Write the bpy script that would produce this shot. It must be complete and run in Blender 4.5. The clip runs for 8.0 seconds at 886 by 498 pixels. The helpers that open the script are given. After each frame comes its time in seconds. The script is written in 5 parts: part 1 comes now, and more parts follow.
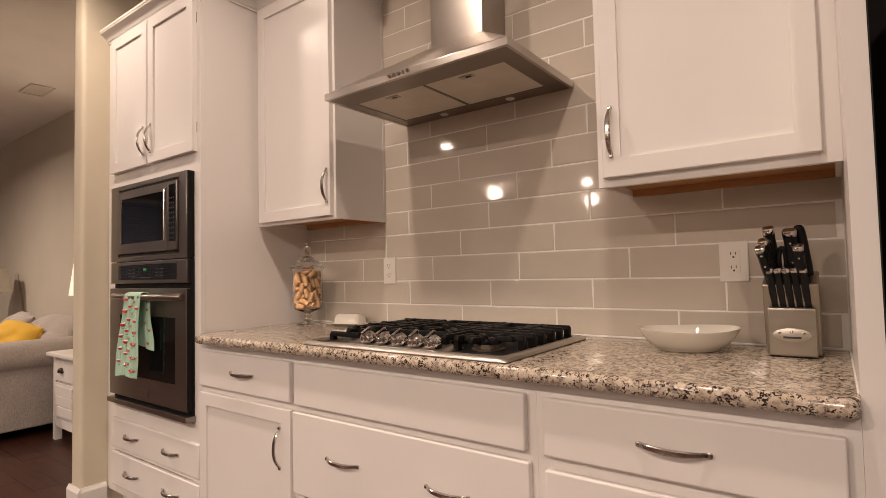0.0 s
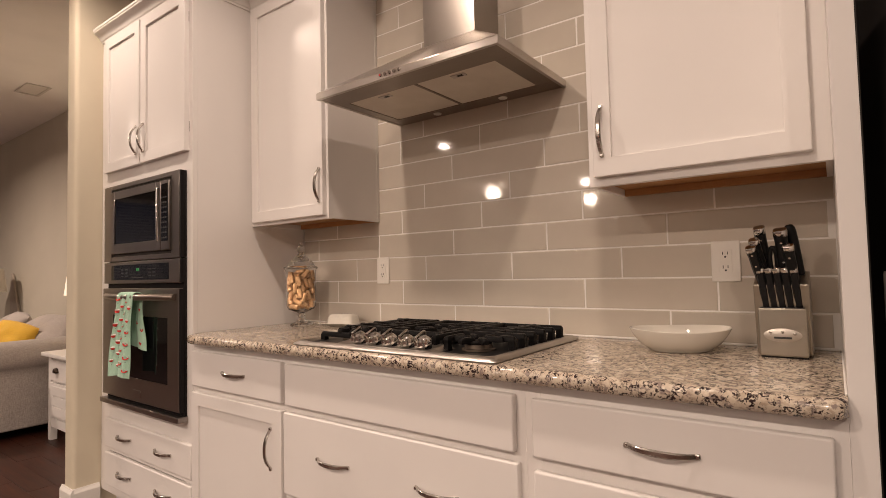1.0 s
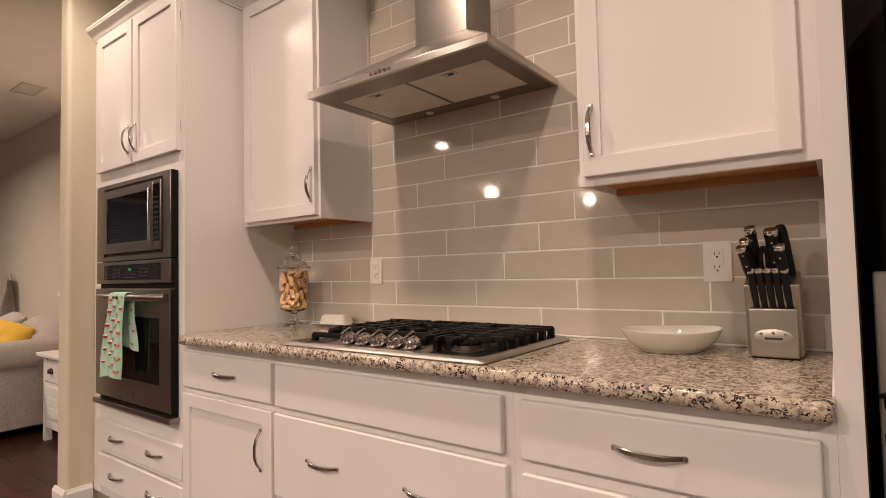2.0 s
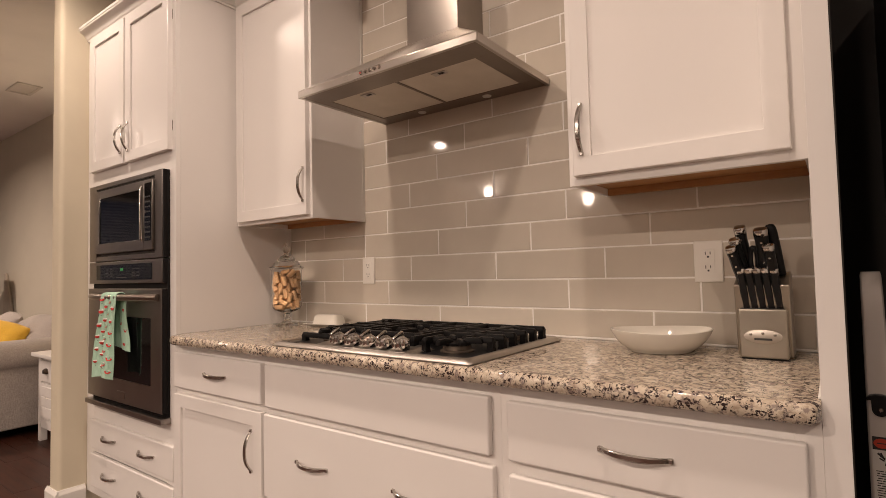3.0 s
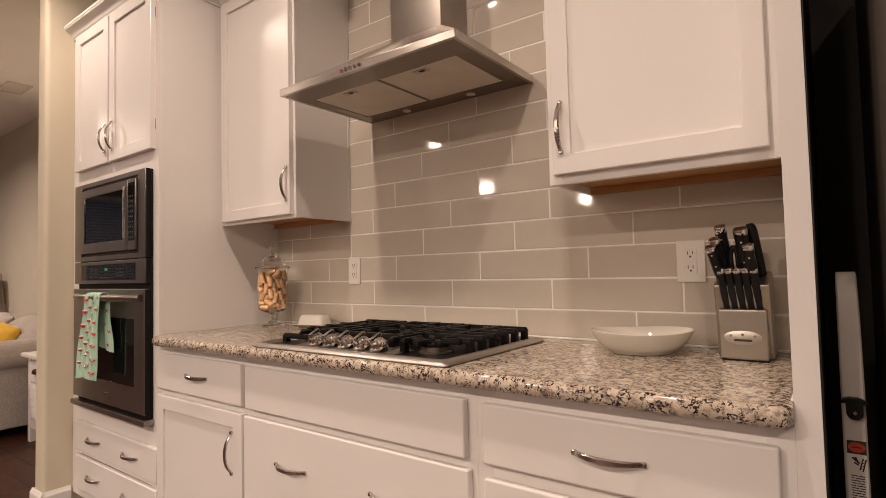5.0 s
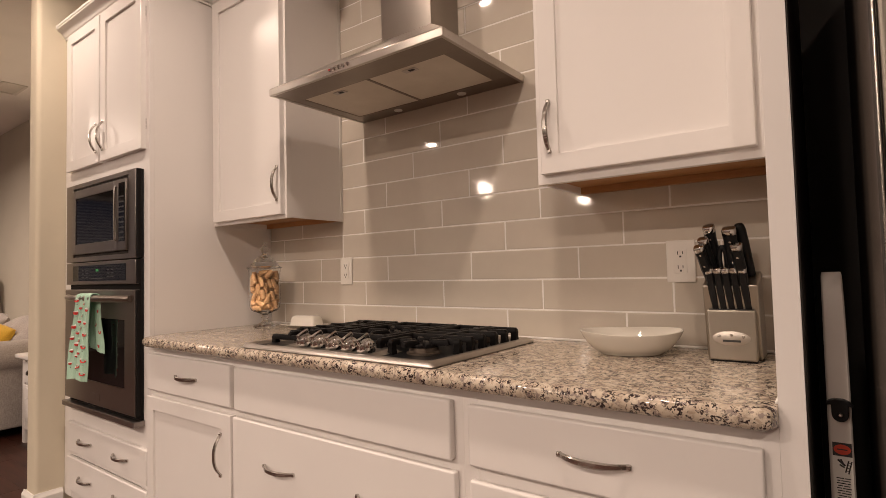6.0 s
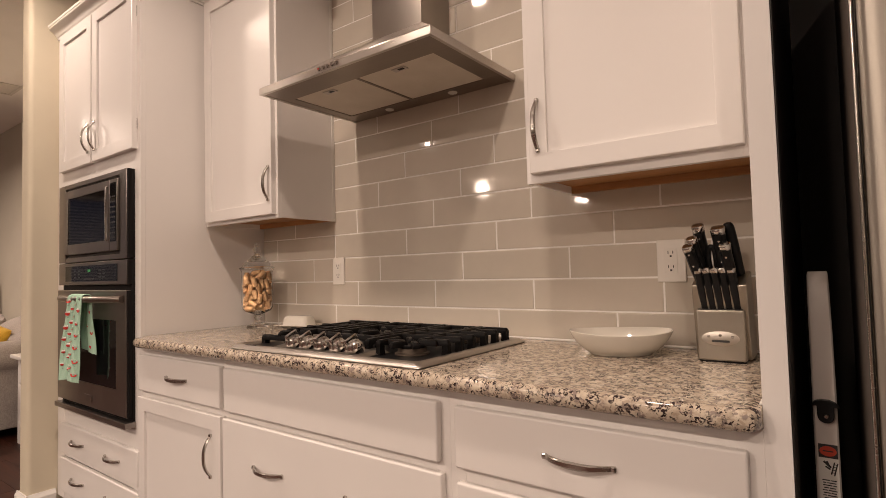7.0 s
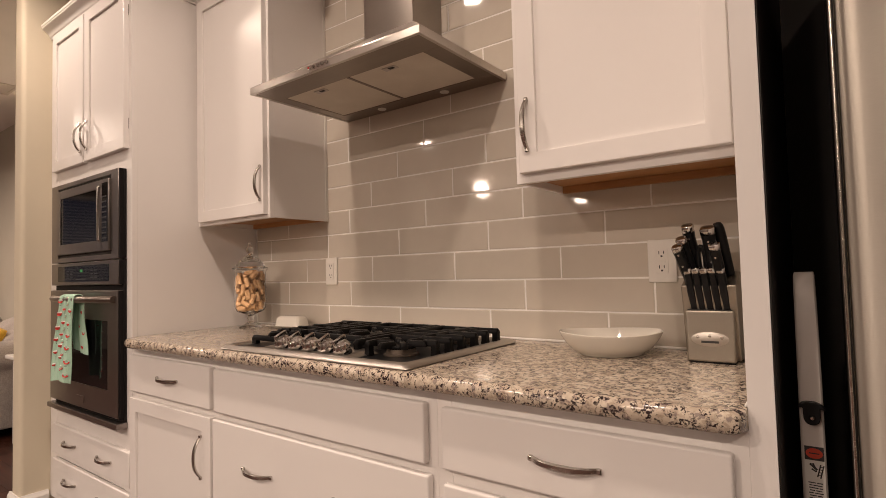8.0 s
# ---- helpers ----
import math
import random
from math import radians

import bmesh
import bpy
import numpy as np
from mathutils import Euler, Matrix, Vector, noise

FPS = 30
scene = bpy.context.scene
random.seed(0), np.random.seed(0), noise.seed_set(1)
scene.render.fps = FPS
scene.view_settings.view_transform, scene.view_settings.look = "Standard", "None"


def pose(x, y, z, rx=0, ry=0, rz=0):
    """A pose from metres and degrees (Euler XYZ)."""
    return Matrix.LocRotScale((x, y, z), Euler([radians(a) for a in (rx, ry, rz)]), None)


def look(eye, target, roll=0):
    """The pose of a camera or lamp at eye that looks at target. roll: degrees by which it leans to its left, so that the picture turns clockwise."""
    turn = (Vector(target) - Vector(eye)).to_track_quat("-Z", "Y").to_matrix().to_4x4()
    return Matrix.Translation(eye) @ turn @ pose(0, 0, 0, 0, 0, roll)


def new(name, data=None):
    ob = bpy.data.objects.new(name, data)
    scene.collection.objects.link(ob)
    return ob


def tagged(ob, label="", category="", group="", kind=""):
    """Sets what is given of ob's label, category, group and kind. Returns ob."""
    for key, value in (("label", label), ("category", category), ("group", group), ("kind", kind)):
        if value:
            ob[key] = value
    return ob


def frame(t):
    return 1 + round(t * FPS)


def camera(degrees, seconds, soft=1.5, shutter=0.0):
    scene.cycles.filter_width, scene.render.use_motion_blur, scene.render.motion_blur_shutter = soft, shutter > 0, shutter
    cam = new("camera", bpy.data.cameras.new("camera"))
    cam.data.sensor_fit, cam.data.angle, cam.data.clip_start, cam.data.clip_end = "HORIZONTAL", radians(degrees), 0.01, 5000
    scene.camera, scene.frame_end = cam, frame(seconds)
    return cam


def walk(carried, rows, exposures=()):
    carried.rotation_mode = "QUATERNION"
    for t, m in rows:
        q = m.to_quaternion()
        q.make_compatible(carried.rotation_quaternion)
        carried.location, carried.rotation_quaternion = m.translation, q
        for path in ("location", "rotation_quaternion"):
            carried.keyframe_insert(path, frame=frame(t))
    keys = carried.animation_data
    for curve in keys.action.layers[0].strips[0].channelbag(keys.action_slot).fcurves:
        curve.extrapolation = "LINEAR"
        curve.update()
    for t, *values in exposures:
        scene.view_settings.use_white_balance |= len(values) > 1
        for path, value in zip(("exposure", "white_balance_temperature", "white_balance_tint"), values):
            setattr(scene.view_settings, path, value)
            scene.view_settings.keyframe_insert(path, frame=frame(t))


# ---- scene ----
cam = camera(79.8, 8.0, soft=0.5)
PATH = [
    (0, (0.657, -1.733, 1.142), (-0.529, -0.125, 1.229), -1.3),
    (0.5, (0.665, -1.723, 1.143), (-0.521, -0.114, 1.229), -1.3),
    (1, (0.674, -1.71, 1.141), (-0.512, -0.101, 1.228), -1.3),
    (1.5, (0.682, -1.697, 1.141), (-0.503, -0.089, 1.228), -1.3),
    (3, (0.711, -1.657, 1.141), (-0.476, -0.049, 1.227), -1.3),
    (3.5, (0.719, -1.645, 1.141), (-0.467, -0.037, 1.227), -1.3),
    (4, (0.728, -1.632, 1.14), (-0.457, -0.024, 1.226), -1.3),
    (4.5, (0.737, -1.62, 1.141), (-0.449, -0.012, 1.226), -1.3),
    (6, (0.766, -1.58, 1.141), (-0.42, 0.029, 1.226), -1.4),
    (6.5, (0.776, -1.566, 1.141), (-0.41, 0.042, 1.226), -1.4),
    (7, (0.786, -1.553, 1.141), (-0.401, 0.055, 1.225), -1.5),
    (7.5, (0.794, -1.543, 1.142), (-0.392, 0.066, 1.225), -1.5),
    (8, (0.804, -1.529, 1.141), (-0.383, 0.079, 1.225), -1.5),
]
walk(cam, [(t, look(eye, target, roll)) for t, eye, target, roll in PATH])


# ---- light: recessed ceiling cans, a table lamp, a dim evening room ----
CEIL = 2.743
CANS = [(-0.85, -1.06), (0.37, -1.06), (-2.06, -1.06),
        (-3.2, -3.6), (-0.85, -3.6), (0.37, -3.6), (1.59, -3.6), (-0.9, -6.0), (-3.0, -7.8),
        (-5.4, -1.7), (-7.6, -3.6)]
GLOBES = [(-4.3, -6.6), (-3.5, -9.3), (-0.4, -8.5)]
WARM = (1.0, 0.783, 0.642)
CAN_WATTS = (12.3, 10.2, 10.5) + (34.0, 55.0, 22.0, 55.0) + (42.0,) * 2 + (60.0, 28.0)
scene.view_settings.exposure = 0.02
world = bpy.data.worlds.new("evening")
scene.world = world
world.use_nodes = True
world.node_tree.nodes["Background"].inputs[0].default_value = (0.9, 0.75, 0.62, 1)
world.node_tree.nodes["Background"].inputs[1].default_value = 0.02
for (cx, cy), watts in zip(CANS, CAN_WATTS):
    ld = bpy.data.lights.new("can_lamp", "AREA")
    ld.shape, ld.size, ld.energy, ld.color, ld.spread = "DISK", 0.105, watts, WARM, radians(160 if cy > -5 else 180)
    new("can_lamp", ld).matrix_world = pose(cx, cy, CEIL - 0.012)
ld = bpy.data.lights.new("table_lamp_bulb", "POINT")
ld.energy, ld.color, ld.shadow_soft_size = 26.0, (1.0, 0.76, 0.5), 0.03
new("table_lamp_bulb", ld).location = (-3.72, -0.152, 1.15)


# ---- materials ----
def material(name, color=(0.8, 0.8, 0.8), rough=0.5, metal=0.0, **more):
    m = bpy.data.materials.new(name)
    m.use_nodes = True
    b = m.node_tree.nodes["Principled BSDF"]
    b.inputs["Base Color"].default_value = (*color, 1)
    b.inputs["Roughness"].default_value = rough
    b.inputs["Metallic"].default_value = metal
    for key, value in more.items():
        b.inputs[key.replace("_", " ")].default_value = value
    return m


def node(m, kind, **values):
    n = m.node_tree.nodes.new(kind)
    for key, value in values.items():
        n.inputs[key.replace("_", " ")].default_value = value
    return n


def link(m, a, b):
    m.node_tree.links.new(a, b)


def coords(m, scale=(1, 1, 1)):
    tc = m.node_tree.nodes.new("ShaderNodeTexCoord")
    mp = m.node_tree.nodes.new("ShaderNodeMapping")
    mp.inputs["Scale"].default_value = scale
    link(m, tc.outputs["Object"], mp.inputs["Vector"])
    return mp.outputs["Vector"]


def ramp(m, source, stops):
    r = m.node_tree.nodes.new("ShaderNodeValToRGB")
    while len(r.color_ramp.elements) < len(stops):
        r.color_ramp.elements.new(0.5)
    for e, (p, c) in zip(r.color_ramp.elements, stops):
        e.position, e.color = p, (*c, 1) if len(c) == 3 else c
    link(m, source, r.inputs["Fac"])
    return r.outputs["Color"]


def noise_tex(m, vec, scale, detail=3.0, rough=0.5, out="Fac"):
    n = node(m, "ShaderNodeTexNoise", Scale=scale, Detail=detail, Roughness=rough)
    link(m, vec, n.inputs["Vector"])
    return n.outputs[out]


def mix(m, fac, a, b, how="MIX"):
    n = m.node_tree.nodes.new("ShaderNodeMix")
    n.data_type, n.blend_type = "RGBA", how
    for value, slot in ((fac, 0), (a, 6), (b, 7)):
        if isinstance(value, bpy.types.NodeSocket):
            link(m, value, n.inputs[slot])
        else:
            n.inputs[slot].default_value = value if slot == 0 else (*value, 1)
    return n.outputs[2]


def bump(m, height, strength=0.1, distance=0.002):
    n = node(m, "ShaderNodeBump", Strength=strength, Distance=distance)
    link(m, height, n.inputs["Height"])
    link(m, n.outputs["Normal"], m.node_tree.nodes["Principled BSDF"].inputs["Normal"])


def shader(m):
    return m.node_tree.nodes["Principled BSDF"].inputs


def paint(name, color, rough, grain=60.0, relief=0.05, spread=0.05, stretch=(1, 1, 1), gloss=0.06):
    """Rolled or brushed paint: faint large blotches, fine relief, uneven gloss."""
    m = material(name, color, rough)
    v = coords(m, stretch)
    blot = noise_tex(m, v, 2.3, 4)
    dark = tuple(c * (1 - spread) for c in color)
    light = tuple(min(1, c * (1 + spread * 0.6)) for c in color)
    link(m, ramp(m, blot, [(0.3, dark), (0.7, light)]), shader(m)["Base Color"])
    fine = noise_tex(m, v, grain, 3)
    link(m, ramp(m, fine, [(0.2, (rough - gloss,) * 3), (0.8, (rough + gloss,) * 3)]), shader(m)["Roughness"])
    bump(m, fine, relief, 0.001)
    return m


def brushed(name, color, rough, axis=0, streak=260.0, relief=0.06, vary=0.05):
    """Brushed metal with streaks along one axis."""
    m = material(name, color, rough, 1.0)
    s = [streak, streak, streak]
    s[axis] = 3.0
    v = coords(m, s)
    n = noise_tex(m, v, 1.0, 4, 0.6)
    link(m, ramp(m, n, [(0.25, (rough - vary,) * 3), (0.8, (rough + vary * 1.3,) * 3)]), shader(m)["Roughness"])
    smudge = noise_tex(m, coords(m), 7.0, 4)
    link(m, ramp(m, smudge, [(0.3, tuple(c * 0.88 for c in color)), (0.7, color)]), shader(m)["Base Color"])
    if relief:
        bump(m, n, relief, 0.0006)
    return m


WHITE = paint("white_cabinet_paint", (0.80, 0.775, 0.75), 0.30, 120, 0.004, 0.025, gloss=0.008)
WHITE.node_tree.nodes["Principled BSDF"].inputs["Specular IOR Level"].default_value = 0.22
TRIM = paint("white_trim_paint", (0.80, 0.78, 0.74), 0.4, 70, 0.04)
WALL = paint("cream_wall_paint", (0.66, 0.60, 0.47), 0.75, 160, 0.25)
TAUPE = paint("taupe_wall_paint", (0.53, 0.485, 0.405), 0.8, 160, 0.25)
# the taupe again, with the dimness of the outer room put into its colour
SHADOW_TAUPE = paint("shaded_taupe_wall_paint", (0.26, 0.225, 0.19), 0.8, 160, 0.25)
CEILING = paint("ceiling_paint", (0.80, 0.765, 0.75), 0.85, 120, 0.3)
GROUT = paint("pale_grout", (0.88, 0.86, 0.82), 0.8, 400, 0.4, 0.1)
CAULK = paint("white_caulk", (0.78, 0.76, 0.72), 0.5, 200, 0.1)
STEEL = brushed("brushed_steel", (0.64, 0.595, 0.55), 0.28, 0, 420, 0.002, 0.010)
TRAY_STEEL = brushed("cooktop_steel", (0.54, 0.505, 0.465), 0.36, 0, 400, 0.01)
# the hood's steel darkened, so its colour carries the shade underneath
HOOD_UNDER_SHADED = brushed("shaded_hood_underside_steel", (0.33, 0.285, 0.245), 0.38, 0, 420, 0.01)
STEEL_UP = brushed("brushed_steel_upright", (0.49, 0.45, 0.405), 0.36, 0, 500, 0.0, 0.02)
FRIDGE_STEEL = brushed("fridge_steel", (0.38, 0.35, 0.305), 0.46, 0, 900, 0.0, 0.05)


def grained(m, amount):
    """Brushing along the horizontal, which draws highlights out upwards."""
    t = m.node_tree.nodes.new("ShaderNodeTangent")
    t.direction_type = "RADIAL"
    t.axis = "Z"
    s = shader(m)
    s["Anisotropic"].default_value = amount
    s["Anisotropic Rotation"].default_value = 0.25
    link(m, t.outputs[0], s["Tangent"])


grained(STEEL_UP, 0.85)
grained(FRIDGE_STEEL, 0.9)
grained(STEEL, 0.78)
DARK_STEEL = brushed("dark_stainless", (0.33, 0.30, 0.28), 0.31, 0, 400, 0.01, 0.03)
NICKEL = brushed("brushed_nickel", (0.55, 0.52, 0.48), 0.24, 0, 200)
CHROME = material("chrome", (0.62, 0.60, 0.58), 0.14, 1.0)
BLOCK_STEEL = brushed("knife_block_steel", (0.43, 0.395, 0.335), 0.38, 0, 420, 0.02)
IRON = paint("cast_iron", (0.0060, 0.0055, 0.0055), 0.40, 350, 0.4, 0.2)
IRON.node_tree.nodes["Principled BSDF"].inputs["Specular IOR Level"].default_value = 0.08
# cooktop well: the grates' dark reflections on steel painted as near black
DARKENED_WELL = material("darkened_well_steel", (0.012, 0.012, 0.013), 0.3)
BLACK = paint("black_plastic", (0.009, 0.009, 0.0095), 0.42, 250, 0.1, 0.1)
BLACK.node_tree.nodes["Principled BSDF"].inputs["Specular IOR Level"].default_value = 0.22
BLACK_GLASS = material("black_oven_glass", (0.004, 0.004, 0.0045), 0.06, 0.0, Specular_IOR_Level=0.22)
FRIDGE_SIDE = paint("fridge_side_paint", (0.095, 0.078, 0.066), 0.42, 300, 0.15, 0.1)
FRIDGE_SIDE.node_tree.nodes["Principled BSDF"].inputs["Specular IOR Level"].default_value = 0.25
FRIDGE_GREY = paint("fridge_door_edge", (0.07, 0.06, 0.053), 0.4, 300, 0.1, 0.05)
PORCELAIN = material("white_porcelain", (0.70, 0.67, 0.60), 0.06, 0.0, Coat_Weight=0.4)
PLATE = material("white_outlet_plastic", (0.80, 0.77, 0.71), 0.32)
PRINT = material("dark_print", (0.03, 0.03, 0.03), 0.6)
PRINT_GREY = material("grey_print", (0.05, 0.05, 0.05), 0.6)
RED = material("red_print", (0.52, 0.035, 0.03), 0.8)
WHITE_PRINT = material("white_print", (0.80, 0.78, 0.73), 0.8)
LED = material("green_display", (0.02, 0.1, 0.03), 0.4, 0.0, Emission_Color=(0.15, 1.0, 0.25, 1), Emission_Strength=0.25)
ALUMINIUM = brushed("ladder_aluminium", (0.76, 0.715, 0.67), 0.5, 2, 260)
ALUMINIUM.node_tree.nodes["Principled BSDF"].inputs["Metallic"].default_value = 0.35
BRONZE = material("dark_bronze", (0.05, 0.035, 0.025), 0.4, 0.8)
SIDE_BLACK = material("matt_black_side", (0.006, 0.005, 0.005), 0.6, 0.0, Specular_IOR_Level=0.2)
BURNER_ALLOY = material("burner_alloy", (0.12, 0.095, 0.075), 0.5, 0.7)
# dark gaskets and slots, and the sheets that paint shade beside the refrigerator
GASKET_GAP_SHADE = material("dark_gasket_gap_shade", (0.032, 0.027, 0.023), 0.6)
BADGE_STEEL = brushed("badge_steel", (0.62, 0.58, 0.52), 0.42, 0, 300, 0.01)
LAMP_GLASS = material("frosted_lamp_glass", (0.82, 0.80, 0.75), 0.35)
VENT_GREY = paint("vent_grey_paint", (0.60, 0.56, 0.53), 0.6, 200, 0.1)
DUSK = material("dusk_sky", (0.02, 0.03, 0.05), 0.6, 0.0, Emission_Color=(0.25, 0.42, 1.0, 1), Emission_Strength=0.06)
GLOBE_GLOW = material("globe_glow", (0.9, 0.9, 0.85), 0.5, 0.0, Emission_Color=(1.0, 0.80, 0.64, 1), Emission_Strength=70.0)
CAN_GLOW = material("can_glow", (0.9, 0.9, 0.85), 0.5, 0.0, Emission_Color=(1.0, 0.82, 0.62, 1), Emission_Strength=14.0)
SHADE = material("lamp_shade_linen", (0.85, 0.78, 0.66), 0.8, 0.0, Emission_Color=(1.0, 0.80, 0.58, 1), Emission_Strength=0.75)
SHADE_OFF = paint("pale_lamp_shade", (0.72, 0.68, 0.60), 0.85, 400, 0.3)
GLASS = material("clear_glass", (1, 1, 1), 0.0, 0.0, Transmission_Weight=1.0, IOR=1.33)


def tile_material():
    m = material("taupe_glass_tile", (0.61, 0.56, 0.48), 0.048, 0.0, Coat_Weight=0.08, Coat_Roughness=0.03)
    info = m.node_tree.nodes.new("ShaderNodeObjectInfo")
    tone = ramp(m, info.outputs["Random"], [(0.0, (0.595, 0.545, 0.465)), (1.0, (0.645, 0.59, 0.51))])
    v = coords(m)
    cloud = ramp(m, noise_tex(m, v, 9, 3), [(0.3, (0.94, 0.94, 0.94)), (0.7, (1, 1, 1))])
    link(m, mix(m, 1.0, tone, cloud, "MULTIPLY"), shader(m)["Base Color"])
    bump(m, noise_tex(m, v, 9, 2), 0.045, 0.003)
    return m


def granite_material():
    """Cream granite with tan clouds, grey quartz and black mica flakes."""
    m = material("granite", (0.6, 0.5, 0.4), 0.11, 0.0, Specular_IOR_Level=0.36)
    v = coords(m)
    warp = noise_tex(m, v, 38, 3, 0.6, "Color")
    moved = m.node_tree.nodes.new("ShaderNodeVectorMath")
    moved.operation = "MULTIPLY_ADD"
    link(m, warp, moved.inputs[0])
    moved.inputs[1].default_value = (0.016, 0.016, 0.016)
    link(m, v, moved.inputs[2])
    w = moved.outputs[0]

    def crystals(scale, stops):
        """Crisp grains, each with a tone of its own."""
        vor = node(m, "ShaderNodeTexVoronoi", Scale=scale, Randomness=1.0)
        link(m, w, vor.inputs["Vector"])
        parts = m.node_tree.nodes.new("ShaderNodeSeparateColor")
        link(m, vor.outputs["Color"], parts.inputs[0])
        return ramp(m, parts.outputs[0], stops)

    cloud = ramp(m, noise_tex(m, v, 36, 5, 0.62), [(0.3, (0.43, 0.355, 0.285)), (0.45, (0.57, 0.50, 0.41)), (0.60, (0.67, 0.605, 0.505)), (0.78, (0.75, 0.71, 0.61))])
    base = mix(m, 0.75, cloud, crystals(170, [(0.0, (0.66, 0.58, 0.52)), (0.35, (0.90, 0.86, 0.81)), (1.0, (1.0, 0.99, 0.96))]), "MULTIPLY")
    drift = ramp(m, noise_tex(m, v, 19, 3, 0.5), [(0.36, (0.2, 0.2, 0.2)), (0.52, (1, 1, 1))])
    grey = ramp(m, noise_tex(m, w, 74, 4, 0.6), [(0.54, (0, 0, 0)), (0.60, (1, 1, 1))])
    base = mix(m, mix(m, 1.0, grey, (0.68, 0.68, 0.68), "MULTIPLY"), base, (0.175, 0.132, 0.135))

    def veins(scale, width):
        """Thin crooked streaks where a noise passes its middle value."""
        n = noise_tex(m, w, scale, 3, 0.55)
        return ramp(m, n, [(0.5 - width * 1.5, (0, 0, 0)), (0.5 - width, (1, 1, 1)), (0.5 + width, (1, 1, 1)), (0.5 + width * 1.5, (0, 0, 0))])

    patch = ramp(m, noise_tex(m, w, 80, 2, 0.5), [(0.475, (0, 0, 0)), (0.515, (1, 1, 1))])
    black = mix(m, 1.0, mix(m, 1.0, veins(96, 0.030), patch, "MULTIPLY"), drift, "MULTIPLY")
    base = mix(m, black, base, (0.022, 0.015, 0.016))
    spots = mix(m, 1.0, crystals(240, [(0.80, (0, 0, 0)), (0.82, (1, 1, 1))]), patch, "MULTIPLY")
    base = mix(m, spots, base, (0.040, 0.027, 0.027))
    rust = ramp(m, noise_tex(m, w, 50, 3, 0.6), [(0.69, (0, 0, 0)), (0.71, (1, 1, 1))])
    base = mix(m, rust, base, (0.10, 0.032, 0.022))
    link(m, base, shader(m)["Base Color"])
    return m


def wood_material(name, dark, light, rough, stretch, scale=1.0):
    m = material(name, light, rough)
    v = coords(m, stretch)
    grain = noise_tex(m, v, 14 * scale, 6, 0.65)
    ring = noise_tex(m, v, 3 * scale, 3)
    col = ramp(m, grain, [(0.3, dark), (0.7, light)])
    info = m.node_tree.nodes.new("ShaderNodeObjectInfo")
    tone = ramp(m, info.outputs["Random"], [(0.0, (0.75, 0.75, 0.75)), (1.0, (1.1, 1.1, 1.1))])
    col = mix(m, 1.0, col, tone, "MULTIPLY")
    col = mix(m, 0.35, col, ramp(m, ring, [(0.3, dark), (0.7, light)]))
    link(m, col, shader(m)["Base Color"])
    bump(m, grain, 0.15, 0.001)
    return m


def fabric_material(name, color, weave=420.0, spread=0.25):
    m = material(name, color, 0.92, 0.0, Sheen_Weight=0.2)
    v = coords(m)
    a = noise_tex(m, coords(m, (1, 0.15, 1)), weave, 2)
    b = noise_tex(m, coords(m, (1, 1, 0.12)), weave * 0.8, 2)
    both = mix(m, 0.5, a, b)
    lo, hi = tuple(c * (1 - spread) for c in color), tuple(min(1, c * (1 + spread)) for c in color)
    col = ramp(m, both, [(0.35, lo), (0.65, hi)])
    big = ramp(m, noise_tex(m, v, 6, 3), [(0.3, (0.88, 0.88, 0.88)), (0.7, (1, 1, 1))])
    link(m, mix(m, 1.0, col, big, "MULTIPLY"), shader(m)["Base Color"])
    bump(m, both, 0.5, 0.001)
    return m


TILE = tile_material()
GRANITE = granite_material()
BIRCH = wood_material("cabinet_underside_birch", (0.36, 0.17, 0.065), (0.52, 0.27, 0.11), 0.5, (1.0, 9, 9))
FLOOR_WOOD = wood_material("dark_floor_wood", (0.016, 0.005, 0.0028), (0.085, 0.024, 0.011), 0.42, (0.5, 9, 9))
CORK = wood_material("cork", (0.40, 0.22, 0.10), (0.62, 0.40, 0.21), 0.85, (6, 6, 6))
LINEN = fabric_material("grey_linen", (0.40, 0.36, 0.33))
CUSHION_GREY = fabric_material("grey_cushion_cotton", (0.42, 0.375, 0.345))
YELLOW = fabric_material("yellow_cushion_cotton", (0.72, 0.43, 0.04), 380, 0.12)
MINT = fabric_material("mint_towel_cotton", (0.42, 0.66, 0.51), 500, 0.1)
CHARCOAL = fabric_material("dark_upholstery", (0.46, 0.39, 0.32))


# ---- building helpers ----
ORIGIN = {}


def thing(name, place, label, category, group="", kind=""):
    ob = new(name)
    ob.location = place
    ob.empty_display_size = 0.05
    ORIGIN[ob.name] = Vector(place)
    return tagged(ob, label, category, group, kind)


def mesh_of(name, bm, mat, smooth=35):
    me = bpy.data.meshes.new(name)
    bm.normal_update()
    area = {f: f.calc_area() for f in bm.faces}
    for f in bm.faces:
        near = [g for e in f.edges for g in e.link_faces if g is not f]
        sizes = sorted(area[g] for g in near)
        level = all(area[g] * 6 < area[f] or f.normal.dot(g.normal) > 0.9999 for g in near)
        f.smooth = not (near and level and area[f] > 6 * sizes[(len(sizes) - 1) // 2])
    for e in bm.edges:
        if len(e.link_faces) != 2 or e.calc_face_angle(0) > radians(smooth):
            e.smooth = False
    bm.to_mesh(me)
    bm.free()
    me.materials.append(mat)
    return me


def part(name, bm, mat, parent, label="", smooth=35):
    """One mesh, given in world metres, as a part of parent."""
    o = ORIGIN[parent.name]
    bmesh.ops.translate(bm, verts=bm.verts, vec=-o)
    ob = new(name, mesh_of(name, bm, mat, smooth))
    ob.parent = parent
    ORIGIN[ob.name] = o
    if label:
        ob["label"] = label
    return ob


